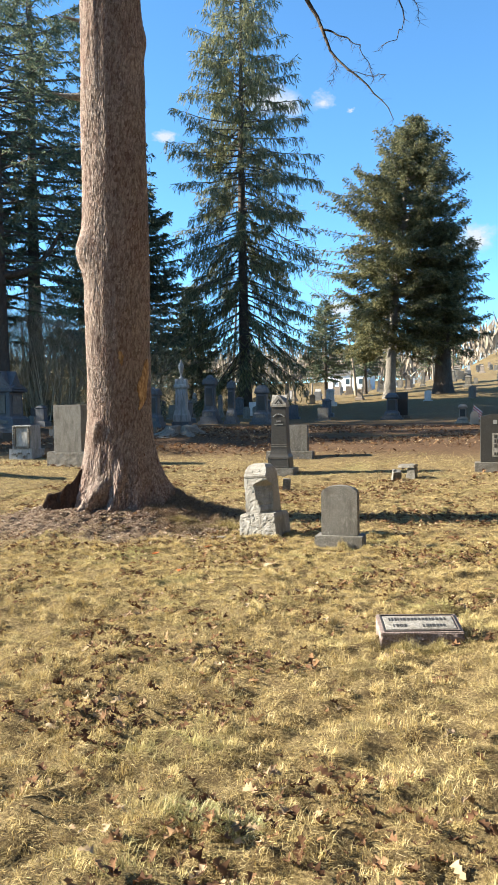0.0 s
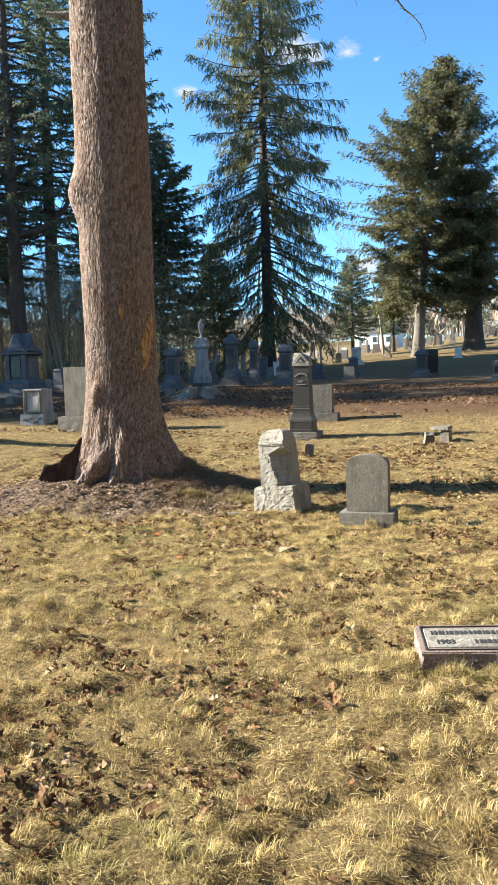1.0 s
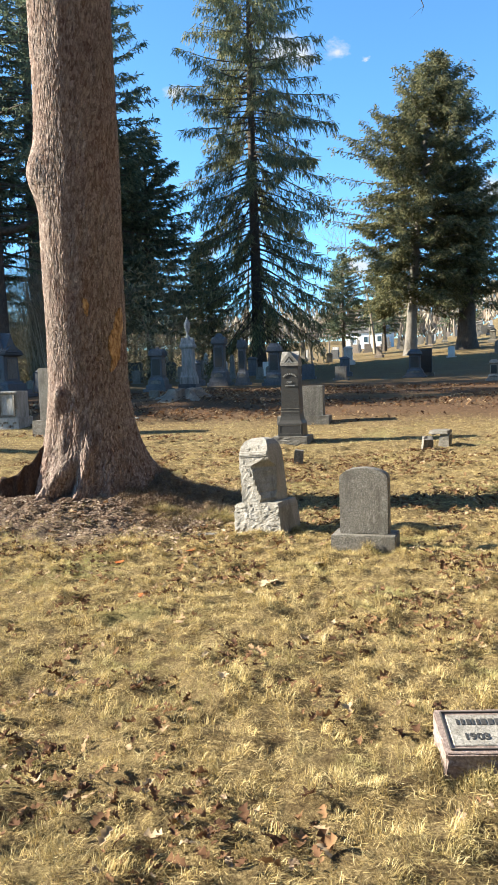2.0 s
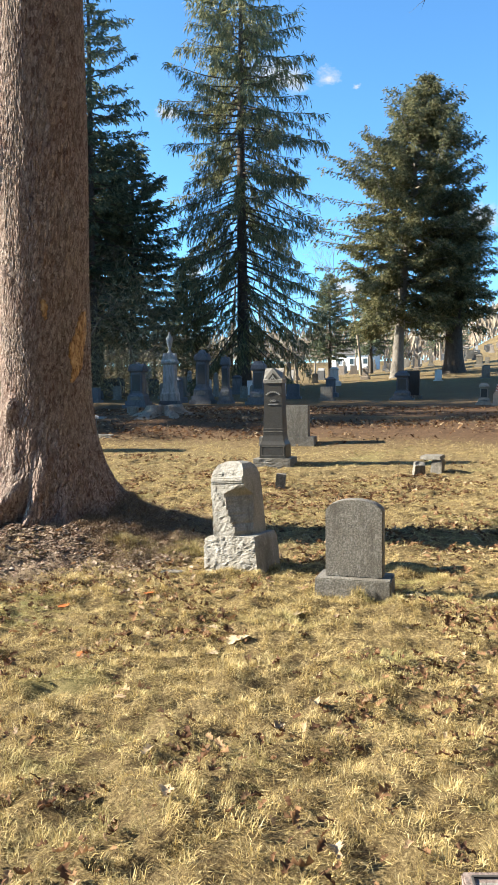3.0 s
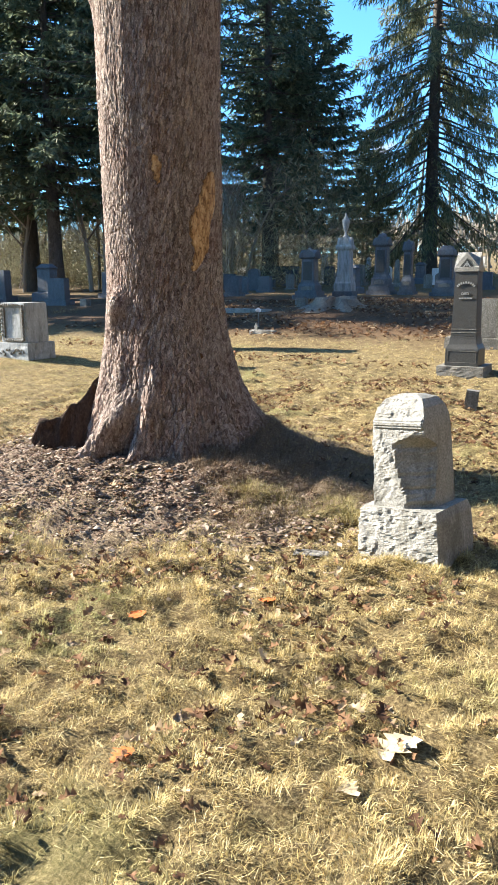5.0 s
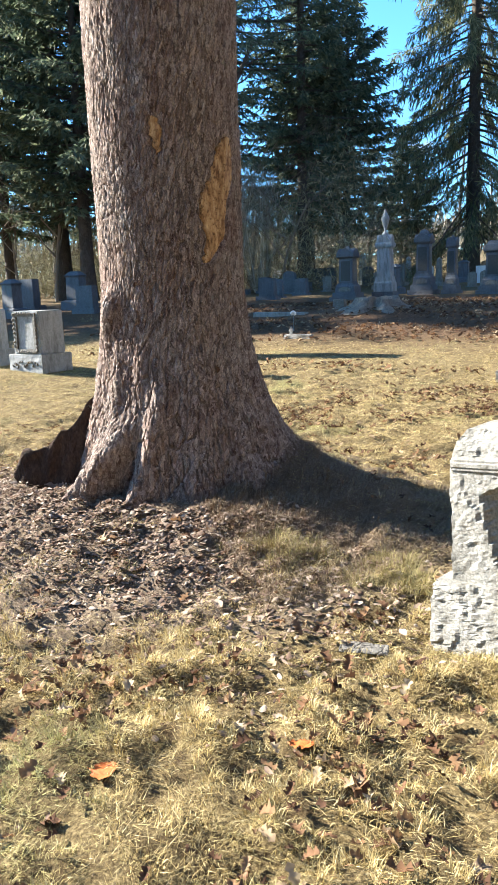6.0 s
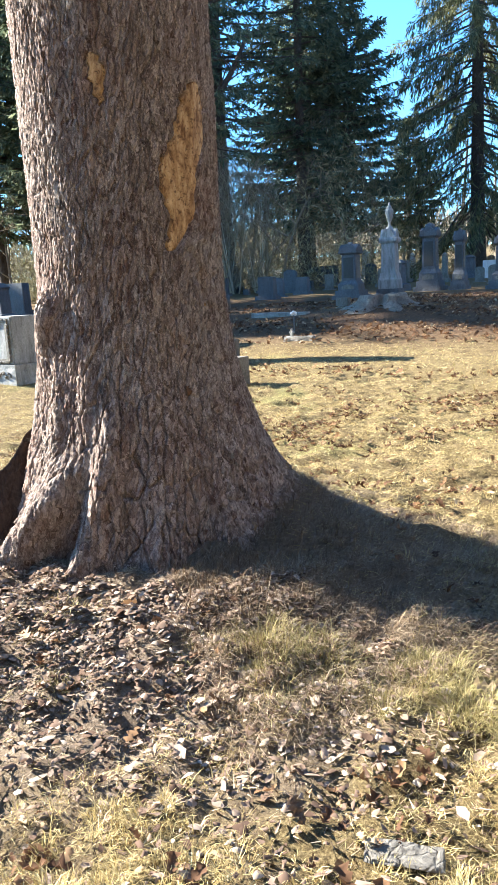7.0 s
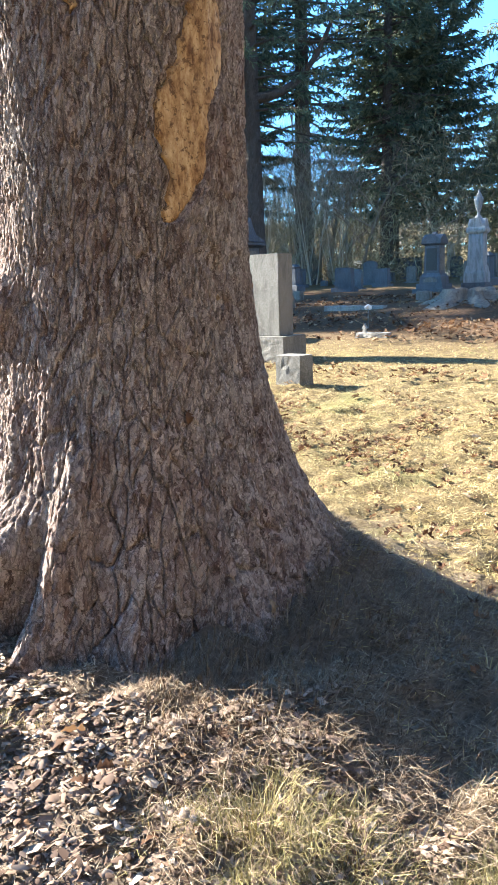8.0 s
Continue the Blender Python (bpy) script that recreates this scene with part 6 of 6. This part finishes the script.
# needle duff round the spruce
g = np.random.default_rng(43)
n = 90000
a, q = g.uniform(-np.pi, np.pi, n), np.abs(g.normal(0, 0.8, n)) + 0.6
x, y = TREE[0] + 0.35 + q * np.cos(a) * 1.15, TREE[1] + q * np.sin(a)
keep = (y < TREE[1] + 0.5 + 0.2 * (x - TREE[0]) * (x > TREE[0])) | (np.hypot(x - TREE[0], y - TREE[1]) < 0.95)
x, y = x[keep], y[keep]
n = len(x)
az = g.uniform(0, 6.283, n)
d = np.stack([np.cos(az), np.sin(az), np.abs(g.normal(0.1, 0.25, n))], 1)
base = np.stack([x, y, gz(x, y) + g.uniform(0, 0.01, n)], 1)
sd = np.stack([-np.sin(az), np.cos(az), g.normal(0, 0.5, n)], 1) * (0.0017 * g.uniform(0.5, 1.5, n))[:, None]
me = mesh_np("needle_duff", np.stack([base - sd, base + sd, base + d * g.uniform(0.015, 0.05, n)[:, None]], 1).reshape(-1, 3), None, np.arange(3 * n).reshape(n, 3))
me.materials.append(needle_duff)
tagged(new("needle_duff", me), "brown needles and dead stems littering the roots", "needle litter", kind="stuff")

# long dead blades matted over the root mound
g = np.random.default_rng(47)
n = 16000
a, q = g.uniform(radians(-42), radians(34), n), 0.75 + 1.25 * g.random(n)
x, y = TREE[0] + q * np.cos(a), TREE[1] + q * np.sin(a)
sets = [blade_set(x, y, g, 0.06, 0.14, 0.0016, 1.15, a + g.normal(0, 0.7, n), lift=0.004)]
me = pile(sets, "grass_mat")
me.materials.append(needle_duff)
tagged(new("grass_mat", me), "long dead grey-brown grass matted over the roots", "grass", kind="stuff")

# a few leaves that stand out
pale_leaf, nt, b = node_mat("pale_leaf", 0.85, 0.0, 0.1)
nt.links.new(ramp_node(nt, [(0.3, (0.38, 0.28, 0.16)), (0.7, (0.56, 0.46, 0.3))], noise_node(nt, coords(nt), 6, 4, 0.7)), b.inputs["Base Color"])
russet_leaf, nt, b = node_mat("russet_leaf", 0.7, 0.0, 0.3)
nt.links.new(ramp_node(nt, [(0.3, (0.3, 0.07, 0.015)), (0.7, (0.5, 0.15, 0.03))], noise_node(nt, coords(nt), 6, 4, 0.7)), b.inputs["Base Color"])
for x, y, s, k, mat_, label in ((-2.25, 7.5, 0.17, 1, pale_leaf, "large pale tan dry leaf lying flat"), (-2.03, 8.16, 0.1, 3, pale_leaf, "pale pointed dry leaf standing in the grass"), (-3.22, 8.3, 0.09, 5, russet_leaf, "bright russet dry leaf"),
                                (-2.29, 7.2, 0.09, 2, pale_leaf, "pale tan dry leaf"), (-3.0, 6.98, 0.1, 6, russet_leaf, "russet dry leaf curled in the grass"), (-3.7, 7.9, 0.12, 4, russet_leaf, "russet dry leaf curled in the grass")):
    me = mesh_np("fallen_leaf", LEAVES[k][0] * np.array([1, 1.25, 0.28]), LEAVES[k][1], smooth=True)
    me.materials.append(mat_)
    ob = new("fallen_leaf", me)
    ob.matrix_world = Matrix.Translation((x, y, gz1(x, y) + 0.018)) @ Matrix.Rotation(-0.1, 4, "Y") @ Matrix.Rotation(k * 1.3, 4, "Z") @ Matrix.Scale(s, 4)
    tagged(ob, label, "leaf", "fallen leaves on the lawn")

for bd, zl in ((-20, 0.98), (-6, 0.32)):
    th_ = radians(bd)
    q = float(trunk_surface(np.array([th_]), np.array([zl]))[0]) + 0.012
    ob = new("fallen_leaf", leaf_meshes[int(zl * 10) % 8])
    ob.matrix_world = Matrix.Translation((TREE[0] + q * math.cos(th_), TREE[1] + q * math.sin(th_), zl)) @ Matrix.Rotation(th_, 4, "Z") @ Matrix.Rotation(radians(70), 4, "Y") @ Matrix.Scale(0.05, 4)
    tagged(ob, "small dry leaf caught in the spruce's bark", "leaf", "leaves caught in the bark")
bp = empty("bark_piece", at(-3.35, 9.02, 20, 0, 0, -0.03), "flat pale weathered piece of bark in the grass", "bark piece")
part("bark", rock([(0.0, 0.2, 0.085), (0.006, 0.19, 0.075)], 9, 0.008, 16, 21), bark_grey, bp)

# bark flakes and chips round the spruce
g = np.random.default_rng(41)
n = 30000
a, q = g.uniform(-np.pi, np.pi, n), np.abs(g.normal(0, 0.75, n)) + 0.75
x, y = TREE[0] + 0.35 + q * np.cos(a) * 1.1, TREE[1] + q * np.sin(a)
keep = (np.sin(a) < 0.35) & ((x < -4.3) | (y < 10.0))
x, y = x[keep], y[keep]
n = len(x)
az = g.uniform(0, 6.28, n)
way = np.stack([np.cos(az), np.sin(az), g.normal(0, 0.22, n)], 1)
way /= np.linalg.norm(way, axis=1)[:, None]
side = np.stack([-np.sin(az), np.cos(az), g.normal(0, 0.25, n)], 1)
mid = np.stack([x, y, gz(x, y) + g.uniform(0.003, 0.02, n)], 1)
ln, wd = 0.007 + 0.026 * g.random(n) ** 2.2, 0.005 + 0.015 * g.random(n) ** 2
ring = [mid + way * (ln * math.cos(c_) * g.uniform(0.7, 1.15, n))[:, None] + side * (wd * math.sin(c_) * g.uniform(0.7, 1.15, n))[:, None] for c_ in np.arange(6) * math.pi / 3]
hub = mid + np.stack([np.zeros(n), np.zeros(n), 0.6 * wd * g.uniform(-0.8, 1.5, n)], 1)
V = np.stack(ring + [hub], 1).reshape(-1, 3) + g.normal(0, 0.002, (7 * n, 3))
k7 = np.arange(n)[:, None] * 7
T6 = np.concatenate([np.concatenate([k7 + i, k7 + (i + 1) % 6, k7 + 6], 1) for i in range(6)])
me = mesh_np("bark_flakes", V, None, T6)
me.materials.append(bark_chips)
tagged(new("bark_flakes", me), "grey-brown bark flakes littering the ground round the spruce", "bark litter", kind="stuff")
